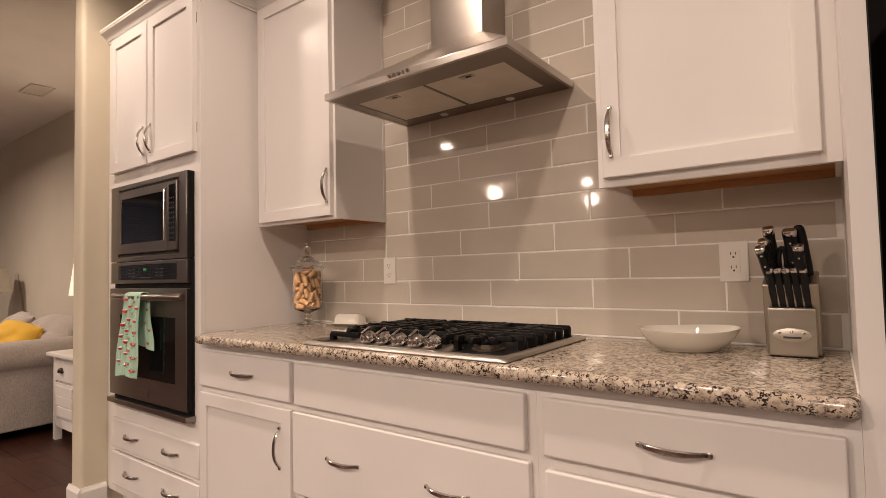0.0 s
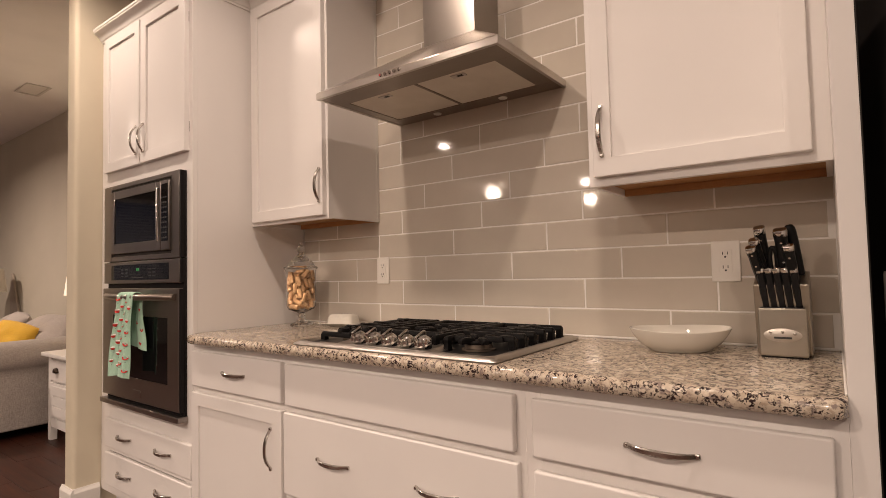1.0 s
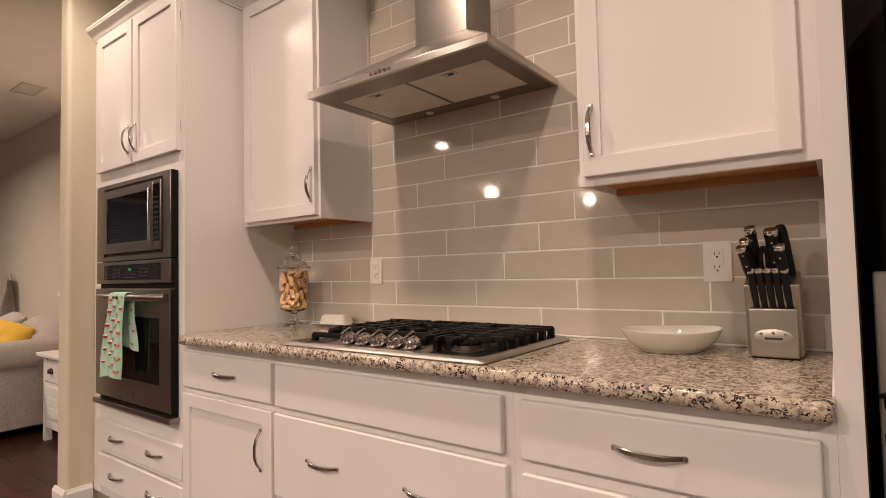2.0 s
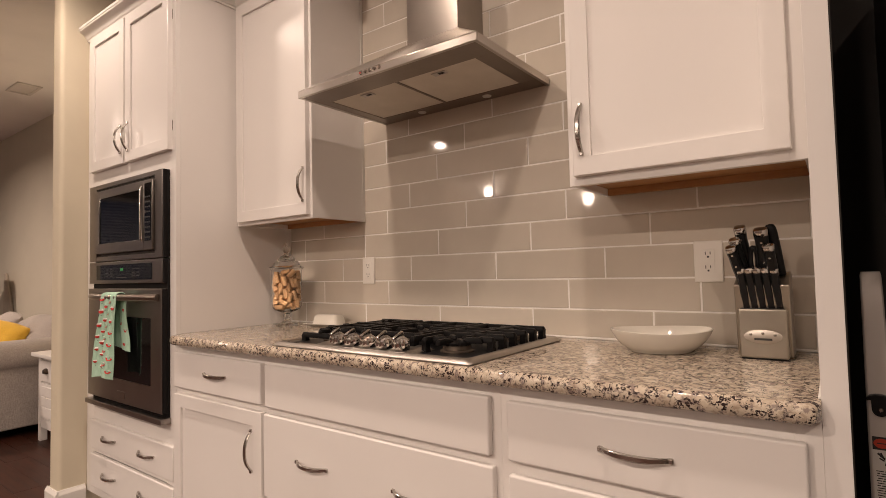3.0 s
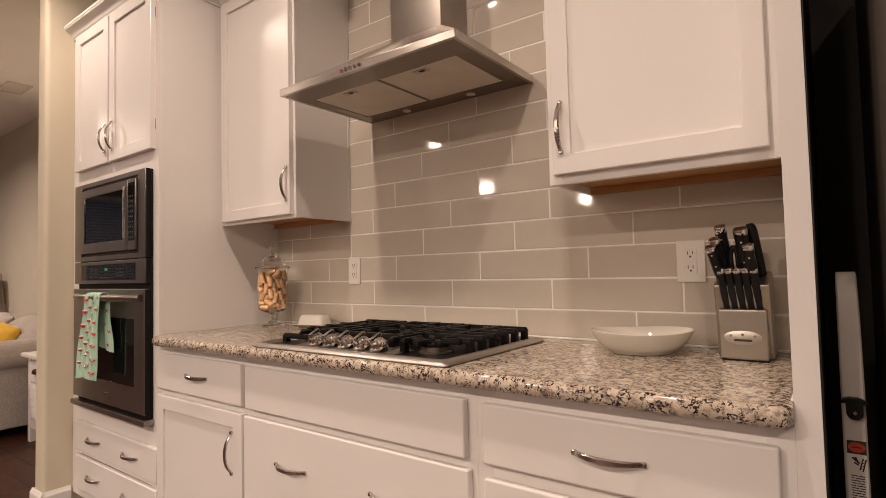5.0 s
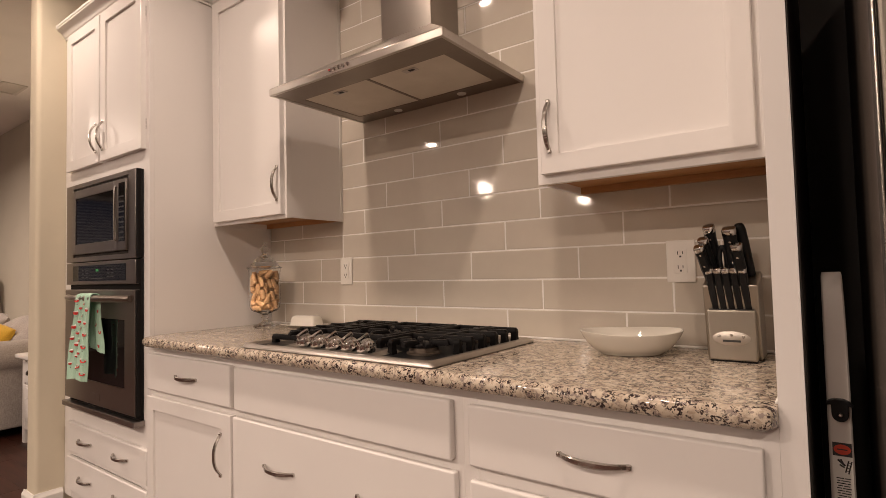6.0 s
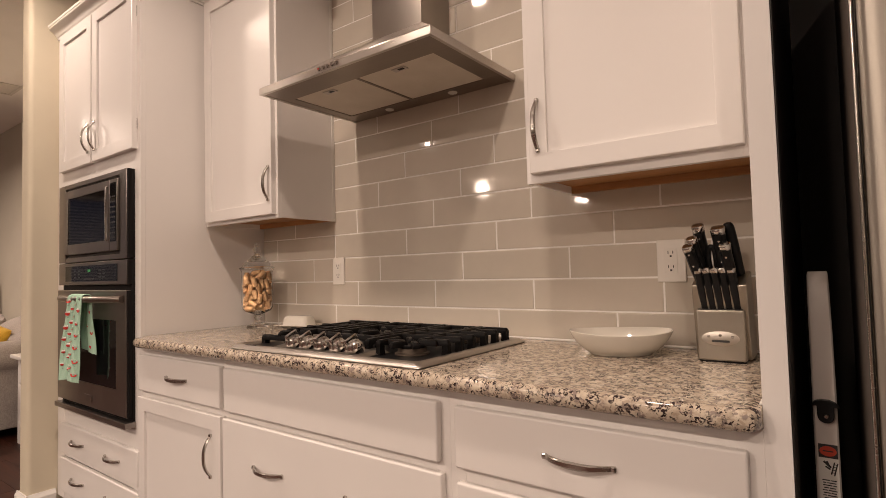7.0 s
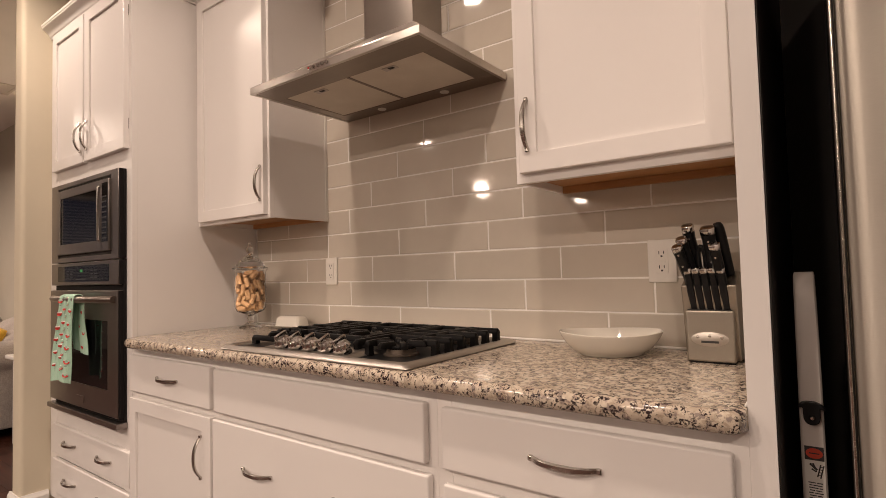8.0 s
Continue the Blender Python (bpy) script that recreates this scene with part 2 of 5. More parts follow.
def solid(name, bm, mat, label, category, group="", kind="", smooth=35):
    """One mesh as a top-level thing, its origin at the middle of its base."""
    lo = Vector([min(v.co[i] for v in bm.verts) for i in range(3)])
    hi = Vector([max(v.co[i] for v in bm.verts) for i in range(3)])
    o = Vector(((lo.x + hi.x) / 2, (lo.y + hi.y) / 2, lo.z))
    bmesh.ops.translate(bm, verts=bm.verts, vec=-o)
    ob = new(name, mesh_of(name, bm, mat, smooth))
    ob.location = o
    ORIGIN[ob.name] = o
    return tagged(ob, label, category, group, kind)


def box(bm, lo, hi, b=0.002, seg=2):
    """A box with eased edges."""
    c = [(p + q) / 2 for p, q in zip(lo, hi)]
    s = [abs(q - p) for p, q in zip(lo, hi)]
    vs = bmesh.ops.create_cube(bm, size=1.0, matrix=Matrix.Translation(c) @ Matrix.Diagonal((*s, 1)))["verts"]
    if b:
        es = list({e for v in vs for e in v.link_edges})
        b = min(b, min(s) * 0.45)
        bmesh.ops.bevel(bm, geom=es, offset=b, segments=seg, profile=0.5, affect="EDGES")
    return bm


def one_box(lo, hi, b=0.002, seg=2):
    return box(bmesh.new(), lo, hi, b, seg)


def lathe(bm, profile, place, seg=40, m=None):
    """A turned form: profile of (radius, height) from the bottom up."""
    m = m or Matrix.Translation(place)
    rings = []
    for r, z in profile:
        if r < 1e-5:
            rings.append([bm.verts.new(m @ Vector((0, 0, z)))])
        else:
            rings.append([bm.verts.new(m @ Vector((r * math.cos(a), r * math.sin(a), z))) for a in (2 * math.pi * k / seg for k in range(seg))])
    for a, b in zip(rings, rings[1:]):
        for k in range(seg):
            j = (k + 1) % seg
            quad = [a[k % len(a)], a[j % len(a)], b[j % len(b)], b[k % len(b)]]
            quad = [v for i, v in enumerate(quad) if v not in quad[:i]]
            if len(quad) > 2:
                bm.faces.new(quad)
    for ring, flip in ((rings[0], True), (rings[-1], False)):
        if len(ring) > 1:
            bm.faces.new(ring[::-1] if flip else ring)
    return bm


def sweep(bm, pts, sides, sections):
    """Loops of points, one at each stop along a path, skinned and capped. sections: lists of Vector per stop."""
    loops = [[bm.verts.new(p) for p in s] for s in sections]
    n = len(loops[0])
    for a, b in zip(loops, loops[1:]):
        for k in range(n):
            bm.faces.new((a[k], a[(k + 1) % n], b[(k + 1) % n], b[k]))
    bm.faces.new(loops[0][::-1])
    bm.faces.new(loops[-1])
    bmesh.ops.recalc_face_normals(bm, faces=bm.faces)
    return bm


def tube(bm, pts, radius, seg=10, flat=1.0):
    """A round bar along points."""
    pts = [Vector(p) for p in pts]
    sections = []
    side = None
    for i, p in enumerate(pts):
        d = (pts[min(i + 1, len(pts) - 1)] - pts[max(i - 1, 0)]).normalized()
        if side is None:
            side = d.cross(Vector((0, 0, 1)) if abs(d.z) < 0.9 else Vector((1, 0, 0))).normalized()
        side = (side - d * side.dot(d)).normalized()
        up = side.cross(d)
        sections.append([p + radius * (math.cos(a) * side + flat * math.sin(a) * up) for a in (2 * math.pi * k / seg for k in range(seg))])
    return sweep(bm, pts, seg, sections)


def prism(bm, outline, axis, lo, hi, b=0.0, seg=2):
    """An outline in the two other axes, pushed out along axis from lo to hi."""
    def at(p, d):
        q = list(p)
        q.insert(axis, d)
        return Vector(q)
    before = set(bm.verts)
    a = [bm.verts.new(at(p, lo)) for p in outline]
    c = [bm.verts.new(at(p, hi)) for p in outline]
    n = len(outline)
    fs = [bm.faces.new(a), bm.faces.new(c[::-1])]
    for k in range(n):
        fs.append(bm.faces.new((a[k], c[k], c[(k + 1) % n], a[(k + 1) % n])))
    bmesh.ops.recalc_face_normals(bm, faces=fs)
    if b:
        es = list({e for v in set(bm.verts) - before for e in v.link_edges})
        bmesh.ops.bevel(bm, geom=es, offset=b, segments=seg, profile=0.5, affect="EDGES")
    return bm


def pull(parent, a, b, out=(0, -1, 0), bow=0.026, width=0.0140, thick=0.0070):
    """An arched bar pull from a to b, bowed along out."""
    a, b, out = Vector(a), Vector(b), Vector(out)
    d = (b - a).normalized()
    w = d.cross(out).normalized()
    sections, n = [], 18
    for i in range(n + 1):
        s = i / n
        u = 2 * s - 1
        c = a + (b - a) * s + out * (0.001 + bow * (1 - abs(u) ** 2.4))
        slope = -bow * 2.4 * abs(u) ** 1.4 * (1 if u > 0 else -1) * 2 / (b - a).length
        nrm = (out - d * slope).normalized()
        hw, ht = width / 2 * (0.72 + 0.28 * (1 - u * u)), thick / 2
        sections.append([c + w * hw * cx + nrm * ht * cy for cx, cy in ((-1, -0.5), (-0.7, -1), (0.7, -1), (1, -0.5), (1, 0.4), (0.6, 1), (-0.6, 1), (-1, 0.4))])
    bm = sweep(bmesh.new(), None, 8, sections)
    for p in (a, b):
        q = p + out * 0.004
        r = Vector((0.0055, 0.0055, 0.0055))
        box(bm, p - r + out * 0.002, q + r, 0.002, 1)
    return part("handle", bm, NICKEL, parent, "arched brushed nickel pull")


def shaker_door(parent, x0, x1, z0, z1, yf, rail=0.05, t=0.021):
    """A framed door with a flat sunk panel, its face at yf."""
    bm = bmesh.new()
    e = 0.0025
    loops = []
    for inset, y in ((0.0, yf + t), (0.0, yf + e), (e * 0.3, yf + e * 0.3), (e, yf), (rail - 0.0015, yf), (rail - 0.0004, yf + 0.0005), (rail, yf + 0.0016), (rail, yf + 0.0125)):
        loops.append([bm.verts.new((x, y, z)) for x, z in ((x0 + inset, z0 + inset), (x1 - inset, z0 + inset), (x1 - inset, z1 - inset), (x0 + inset, z1 - inset))])
    for a, b in zip(loops, loops[1:]):
        for k in range(4):
            bm.faces.new((a[k], a[(k + 1) % 4], b[(k + 1) % 4], b[k]))
    bm.faces.new(loops[0][::-1])
    bm.faces.new(loops[-1])
    bmesh.ops.recalc_face_normals(bm, faces=bm.faces)
    door = part("door", bm, WHITE, parent, "white shaker door with a sunk panel")
    part("panel", one_box((x0 + rail - 0.004, yf + 0.009, z0 + rail - 0.004), (x1 - rail + 0.004, yf + 0.017, z1 - rail + 0.004), 0), WHITE, door)
    return door


def drawer_front(parent, x0, x1, z0, z1, yf, t=0.021):
    return part("drawer", one_box((x0, yf, z0), (x1, yf + t, z1), 0.005, 3), WHITE, parent, "plain white slab drawer front")


# ---- large structure ----
def wall(name, lo, hi, mat, label):
    return solid(name, one_box(lo, hi, 0), mat, label, "wall", kind="structure")


wall("wall_back", (-2.33, 0.012, 0), (2.6, 0.16, CEIL), WALL, "cream painted kitchen back wall behind the cabinets")
wall("wall_living", (-9.0, 0.18, 0), (-2.33, 0.34, CEIL), TAUPE, "taupe painted living room wall")
# three unseen walls that close the room, darkened by colour
wall("wall_far", (-9.15, -10.6, 0), (-9.0, 0.34, CEIL), SHADOW_TAUPE, "unseen far wall of the living room, taupe with shade put into the colour")
wall("wall_right", (2.6, -10.6, 0), (2.75, 0.16, CEIL), SHADOW_TAUPE, "unseen side wall, taupe with shade put into the colour")
wall("wall_rear", (-9.0, -10.75, 0), (2.6, -10.6, CEIL), SHADOW_TAUPE, "unseen rear wall, taupe with shade put into the colour")
solid("floor", one_box((-9.15, -10.75, -0.12), (2.75, 0.34, -0.012), 0), FLOOR_WOOD, "dark stained hardwood floor", "floor", kind="structure")
floor_bed = one_box((-9.0, -10.6, -0.012), (2.6, 0.18, -0.004), 0)
solid("subfloor", floor_bed, FLOOR_WOOD, "dark wooden floor surface", "floor", kind="structure")
solid("ceiling", one_box((-9.15, -10.75, CEIL), (2.75, 0.34, CEIL + 0.1), 0), CEILING, "flat painted ceiling with recessed lights", "ceiling", kind="structure")

# the free end of the wall between kitchen and living room, with rounded corners
bm = bmesh.new()
r, xa, xb, yf = 0.02, -2.445, -2.332, -0.69
outline = [(xa, 0.18), (xb, 0.18)]
outline += [(xb - r + r * math.cos(a), yf + r - r * math.sin(a)) for a in (math.pi / 2 * k / 6 for k in range(7))]
outline += [(xa + r - r * math.sin(a), yf + r - r * math.cos(a)) for a in (math.pi / 2 * k / 6 for k in range(7))]
prism(bm, outline, 2, 0, CEIL)
solid("wall_stub", bm, WALL, "cream painted wall end with rounded corners", "wall", kind="structure")
bm = bmesh.new()
prof = [(0, 0), (0.014, 0), (0.014, 0.112), (0.011, 0.12), (0.007, 0.124), (0.005, 0.132), (0, 0.132)]
prism(bm, [(yf - d, z) for d, z in prof], 0, xa - 0.014, xb + 0.014)
prism(bm, [(xb + d, z) for d, z in prof], 1, yf - 0.0002, -0.575)
prism(bm, [(xa - d, z) for d, z in prof], 1, yf - 0.0002, 0.17)
solid("baseboard", bm, TRIM, "white moulded baseboard round the wall end", "baseboard", kind="structure")
bm = bmesh.new()
prism(bm, [(0.18 - d, z) for d, z in prof], 0, -8.99, -2.46)
solid("baseboard_living", bm, TRIM, "white moulded baseboard along the living room wall", "baseboard", kind="structure")

# ---- backsplash: one sheet of grout; its tiles follow at the end of the file ----
BACK_L, BACK_R, BACK_TOP = -1.445, 0.683, 2.70
backsplash = solid("backsplash", one_box((BACK_L, 0.0016, 0.90), (BACK_R, 0.0115, BACK_TOP), 0), GROUT, "glossy taupe glass tile backsplash with pale grout", "backsplash", kind="structure")

# ---- tall oven cabinet ----
FACE, FRONT = -0.567, -0.588
tower = thing("oven_cabinet", (-1.89, -0.28, 0), "tall white cabinet housing the wall oven and microwave", "cabinet")
bm = bmesh.new()
TL, TR, TTOP = -2.33, -1.447, 2.40
part("side_panel", one_box((TL + 0.001, FACE + 0.019, 0.10), (TL + 0.019, 0.011, TTOP), 0.001), WHITE, tower)
part("side_panel", one_box((TR - 0.019, FACE + 0.019, 0.0), (TR, 0.0015, TTOP), 0.001), WHITE, tower)
part("back_panel", one_box((TL + 0.019, -0.02, 0.1), (TR - 0.019, -0.008, TTOP), 0), WHITE, tower)
part("shelf", one_box((TL + 0.019, FACE + 0.03, 0.10), (TR - 0.019, -0.02, 0.118), 0), WHITE, tower)
part("shelf", one_box((TL + 0.019, FACE + 0.03, 1.61), (TR - 0.019, -0.02, 1.628), 0), WHITE, tower)
part("top_panel", one_box((TL + 0.019, FACE + 0.03, TTOP - 0.018), (TR - 0.019, -0.02, TTOP), 0), WHITE, tower)
bm = bmesh.new()
box(bm, (TL + 0.001, FACE, 0.10), (-2.24, FACE + 0.019, TTOP), 0.0005, 1)
box(bm, (-1.512, FACE, 0.10), (TR, FACE + 0.019, TTOP), 0.0005, 1)
for z0, z1 in ((0.10, 0.15), (0.305, 0.33), (0.45, 0.556), (1.588, 1.69), (2.32, TTOP)):
    box(bm, (-2.2402, FACE + 0.0004, z0), (-1.5118, FACE + 0.019, z1), 0.0005, 1)
box(bm, (-1.897, FACE + 0.0004, 1.6898), (-1.858, FACE + 0.019, 2.3202), 0.0005, 1)
part("face_frame", bm, WHITE, tower)
part("toe_kick", one_box((TL + 0.002, FACE + 0.07, 0), (TR - 0.02, FACE + 0.085, 0.1), 0), WHITE, tower)
for x0, x1, hx in ((-2.260, -1.886, -1.912), (-1.870, -1.474, -1.838)):
    d = shaker_door(tower, x0, x1, 1.672, 2.352, FRONT)
    pull(d, (hx, FRONT, 1.722), (hx, FRONT, 1.848))
for hz in (1.775, 2.245):
    part("hinge", one_box((-1.4738, FRONT + 0.0188, hz - 0.022), (-1.4722, FRONT + 0.0205, hz + 0.022), 0.0008), BRONZE, tower, "slim dark door hinge")
for z0, z1 in ((0.330, 0.468), (0.148, 0.306)):
    d = drawer_front(tower, -2.235, -1.433, z0, z1, FRONT)
    for hx in (-2.02, -1.655):
        pull(d, (hx - 0.066, FRONT, (z0 + z1) / 2 + 0.003), (hx + 0.066, FRONT, (z0 + z1) / 2 + 0.003))


def crown(name, runs, label):
    """Crown moulding along runs of (start, end, outward)."""
    prof = [(0, 0), (0.005, 0), (0.006, 0.008), (0.011, 0.012), (0.015, 0.021), (0.026, 0.032), (0.038, 0.039), (0.043, 0.043), (0.044, 0.049), (0.047, 0.052), (0.047, 0.062), (0, 0.062)]
    pts, outs = runs
    bm = bmesh.new()
    sections = []
    for i, p in enumerate(pts):
        n = Vector(outs[max(i - 1, 0)])
        if 0 < i < len(pts) - 1:
            n = n + Vector(outs[i])
        sections.append([Vector((p[0], p[1], 0)) + Vector((n.x * d, n.y * d, z)) for d, z in prof])
    sweep(bm, None, len(prof), sections)
    return solid(name, bm, TRIM, label, "trim", kind="structure", smooth=25)


Z_CROWN = 2.361
ob = crown("trim_crown_left", ([(-2.331, FACE - 0.001), (TR + 0.001, FACE - 0.001), (TR + 0.001, -0.291), (-0.930, -0.291), (-0.930, 0.0)],
                              [(0, -1), (1, 0), (0, -1), (1, 0)]), "white crown moulding round the tops of the cabinets")
ob.location.z = Z_CROWN
ob = crown("trim_crown_right", ([(0.136, 0.0), (0.136, -0.291), (0.682, -0.291)], [(-1, 0), (0, -1)]), "white crown moulding on top of the wall cabinet")
ob.location.z = Z_CROWN


# ---- base cabinets ----
def base_cabinet(x0, x1, label):
    c = thing("base_cabinet", ((x0 + x1) / 2, -0.28, 0), label, "cabinet", "base cabinets under the counter")
    bm = bmesh.new()
    box(bm, (x0 + 0.0005, FACE + 0.019, 0.1), (x0 + 0.018, 0.0, 0.8772), 0)
    box(bm, (x1 - 0.018, FACE + 0.019, 0.1), (x1 - 0.0005, 0.0, 0.8772), 0)
    box(bm, (x0 + 0.018, -0.012, 0.1), (x1 - 0.018, 0.0, 0.8772), 0)
    box(bm, (x0 + 0.018, FACE + 0.019, 0.1), (x1 - 0.018, -0.012, 0.118), 0)
    part("body", bm, WHITE, c)
    bm = bmesh.new()
    box(bm, (x0 + 0.0001, FACE, 0.1), (x0 + 0.04, FACE + 0.019, 0.8772), 0.0005, 1)
    box(bm, (x1 - 0.04, FACE, 0.1), (x1 - 0.0001, FACE + 0.019, 0.8772), 0.0005, 1)
    for z0, z1 in ((0.1, 0.15), (0.67, 0.72), (0.83, 0.8770)):
        box(bm, (x0 + 0.0398, FACE + 0.0004, z0), (x1 - 0.0398, FACE + 0.019, z1), 0.0005, 1)
    part("face_frame", bm, WHITE, c)
    part("toe_kick", one_box((x0, FACE + 0.07, 0), (x1, FACE + 0.085, 0.1), 0), WHITE, c)
    return c


B0, B1, B2, B3 = -1.445, -0.840, 0.066, 0.6825
c = base_cabinet(B0, B1, "white base cabinet with one drawer over a shaker door")
d = drawer_front(c, -1.424, -0.850, 0.709, 0.848, FRONT)
pull(d, (-1.195, FRONT, 0.781), (-1.058, FRONT, 0.781))
d = shaker_door(c, -1.424, -0.848, 0.13, 0.684, FRONT)
pull(d, (-0.902, FRONT, 0.483), (-0.902, FRONT, 0.618))
c = base_cabinet(B1, B2, "white base cabinet with deep drawers below the cooktop")
drawer_front(c, -0.828, 0.042, 0.707, 0.845, FRONT)
for z0, z1 in ((0.415, 0.684), (0.13, 0.392)):
    d = drawer_front(c, -0.836, 0.051, z0, z1, FRONT)
    for hx in (-0.592, -0.192):
        pull(d, (hx - 0.068, FRONT, z0 + 0.147), (hx + 0.068, FRONT, z0 + 0.147))
c = base_cabinet(B2, B3, "white base cabinet with a stack of wide drawers")
d = drawer_front(c, 0.090, 0.661, 0.707, 0.842, FRONT)
pull(d, (0.310, FRONT, 0.774), (0.446, FRONT, 0.774))
for z0, z1 in ((0.415, 0.676), (0.13, 0.392)):
    d = drawer_front(c, 0.092, 0.662, z0, z1, FRONT)
    pull(d, (0.310, FRONT, z0 + 0.147), (0.446, FRONT, z0 + 0.147))

# ---- granite worktop with a rounded front edge ----
CT = 0.914
bm = bmesh.new()
prism(bm, [(-1.444, 0.0015), (-1.444, -0.575), (-1.432, -0.594), (-1.410, -0.613), (-1.38, -0.620), (0.660, -0.620), (0.676, -0.615), (0.6825, -0.600), (0.6825, 0.0015)], 2, 0.8775, CT)
es = [e for e in bm.edges if abs(e.verts[0].co.z - e.verts[1].co.z) < 1e-6 and min(v.co.y for v in e.verts) < -0.57 and max(v.co.y for v in e.verts) < -0.5]
bmesh.ops.bevel(bm, geom=es, offset=0.0165, segments=5, profile=0.5, affect="EDGES")
solid("worktop", bm, GRANITE, "speckled cream and black polished granite worktop", "countertop", smooth=40)
for cx, side in ((0.6800, "end"), (-1.4445, "tower")):
    solid("caulk_joint", one_box((cx, -0.0035, CT + 0.005), (cx + 0.0034, 0.0016, 1.364), 0.0005, 1), CAULK, "thin white caulk joint in the tiled corner", "trim", kind="structure")
solid("caulk_line", one_box((-1.444, -0.004, CT + 0.0002), (0.682, 0.0018, CT + 0.005), 0.0015), CAULK, "thin white caulk line between worktop and backsplash", "trim", kind="structure")

solid("caulk_side", one_box((0.6785, -0.570, CT + 0.0002), (0.6825, -0.0042, CT + 0.0045), 0.0015), CAULK, "thin white caulk line between worktop and partition", "trim", kind="structure")

# ---- tall end panel between worktop and refrigerator ----
solid("trim_partition", one_box((0.6826, -0.5685, 0), (0.7205, 0.011, 2.44), 0.0007), WHITE, "tall white painted partition beside the refrigerator", "partition", kind="structure")


# two added dark sheets: the deep shade of the refrigerator gap as colour
solid("trim_gap_shade", one_box((0.7207, -0.566, 0), (0.7230, 0.0110, 2.44), 0), GASKET_GAP_SHADE, "added dark sheet standing in for shade beside the refrigerator", "lining", kind="structure")
solid("trim_gap_shade_back", one_box((0.7235, 0.0085, 0), (1.75, 0.0118, 2.44), 0), GASKET_GAP_SHADE, "added dark sheet standing in for shade behind the refrigerator", "lining", kind="structure")


# ---- wall cabinets ----
def wall_cabinet(x0, x1, label, hinge):
    z0, z1, yf = 1.365, 2.40, -0.29
    c = thing("wall_cabinet", ((x0 + x1) / 2, -0.14, z0), label, "cabinet", "cabinets on the wall")
    bm = bmesh.new()
    box(bm, (x0 + 0.0005, yf + 0.019, z0 + 0.002), (x0 + 0.014, -0.0006, z1), 0.001)
    box(bm, (x1 - 0.014, yf + 0.019, z0 + 0.002), (x1 - 0.0005, -0.0006, z1), 0.001)
    box(bm, (x0 + 0.014, -0.012, z0 + 0.02), (x1 - 0.014, -0.0006, z1), 0)
    box(bm, (x0 + 0.014, yf + 0.019, z1 - 0.018), (x1 - 0.014, -0.012, z1), 0)
    part("body", bm, WHITE, c)
    part("bottom_panel", one_box((x0 + 0.0142, yf + 0.0195, z0 + 0.022), (x1 - 0.0142, -0.0122, z0 + 0.034), 0), BIRCH, c, "bare orange birch underside")
    part("hanging_rail", one_box((x0 + 0.0142, -0.0300, z0 + 0.001), (x1 - 0.0142, -0.0124, z0 + 0.0215), 0.001), BIRCH, c)
    part("light_rail", one_box((x0 + 0.0142, yf + 0.0192, z0 + 0.001), (x1 - 0.0142, yf + 0.03, z0 + 0.0215), 0.001), BIRCH, c)
    bm = bmesh.new()
    box(bm, (x0, yf, z0), (x0 + 0.04, yf + 0.019, z1), 0.0005, 1)
    box(bm, (x1 - 0.04, yf, z0), (x1, yf + 0.019, z1), 0.0005, 1)
    box(bm, (x0 + 0.0398, yf + 0.0004, z0), (x1 - 0.0398, yf + 0.019, z0 + 0.04), 0.0005, 1)
    box(bm, (x0 + 0.0398, yf + 0.0004, z1 - 0.08), (x1 - 0.0398, yf + 0.019, z1), 0.0005, 1)
    part("face_frame", bm, WHITE, c)
    return c


c = wall_cabinet(-1.444, -0.931, "white wall cabinet with one shaker door, beside the hood", "left")
d = shaker_door(c, -1.420, -0.944, 1.379, 2.352, -0.311, 0.047)
pull(d, (-0.962, -0.311, 1.434), (-0.962, -0.311, 1.565))
part("scribe_strip", one_box((-0.9309, -0.014, 1.366), (-0.9285, -0.0006, 2.39), 0.001), TRIM, c)
c = wall_cabinet(0.138, 0.6825, "white wall cabinet with one wide shaker door, beside the end panel", "right")
d = shaker_door(c, 0.157, 0.647, 1.389, 2.345, -0.311, 0.05)
pull(d, (0.183, -0.311, 1.446), (0.183, -0.311, 1.577))

# ---- range hood ----
HX0, HX1, HY, HZ = -0.798, -0.043, -0.461, 1.768
hood = thing("range_hood", ((HX0 + HX1) / 2, -0.22, HZ), "brushed stainless steel chimney range hood on the tiled wall", "range hood")
lip = 0.024
CX0, CX1, CY = -0.534, -0.304, -0.165
bm = bmesh.new()
v = [Vector(p) for p in ((HX0, HY, HZ + lip), (HX1, HY, HZ + lip), (HX1, -0.001, HZ + lip), (HX0, -0.001, HZ + lip))]
u = [Vector(p) for p in ((CX0 - 0.006, CY - 0.006, 1.984), (CX1 + 0.006, CY - 0.006, 1.984), (CX1 + 0.006, -0.001, 1.984), (CX0 - 0.006, -0.001, 1.984))]
sweep(bm, None, 4, [v, u])
bmesh.ops.bevel(bm, geom=[e for e in bm.edges], offset=0.0015, segments=2, profile=0.5, affect="EDGES")
part("canopy", bm, STEEL, hood)
bm = bmesh.new()
box(bm, (HX0, HY, HZ), (HX1, HY + 0.012, HZ + lip - 0.0003), 0.0015)
box(bm, (HX0, HY + 0.0118, HZ), (HX0 + 0.012, -0.001, HZ + lip - 0.0003), 0.0015)
box(bm, (HX1 - 0.012, HY + 0.0118, HZ), (HX1, -0.001, HZ + lip - 0.0003), 0.0015)
part("lip", bm, STEEL, hood)
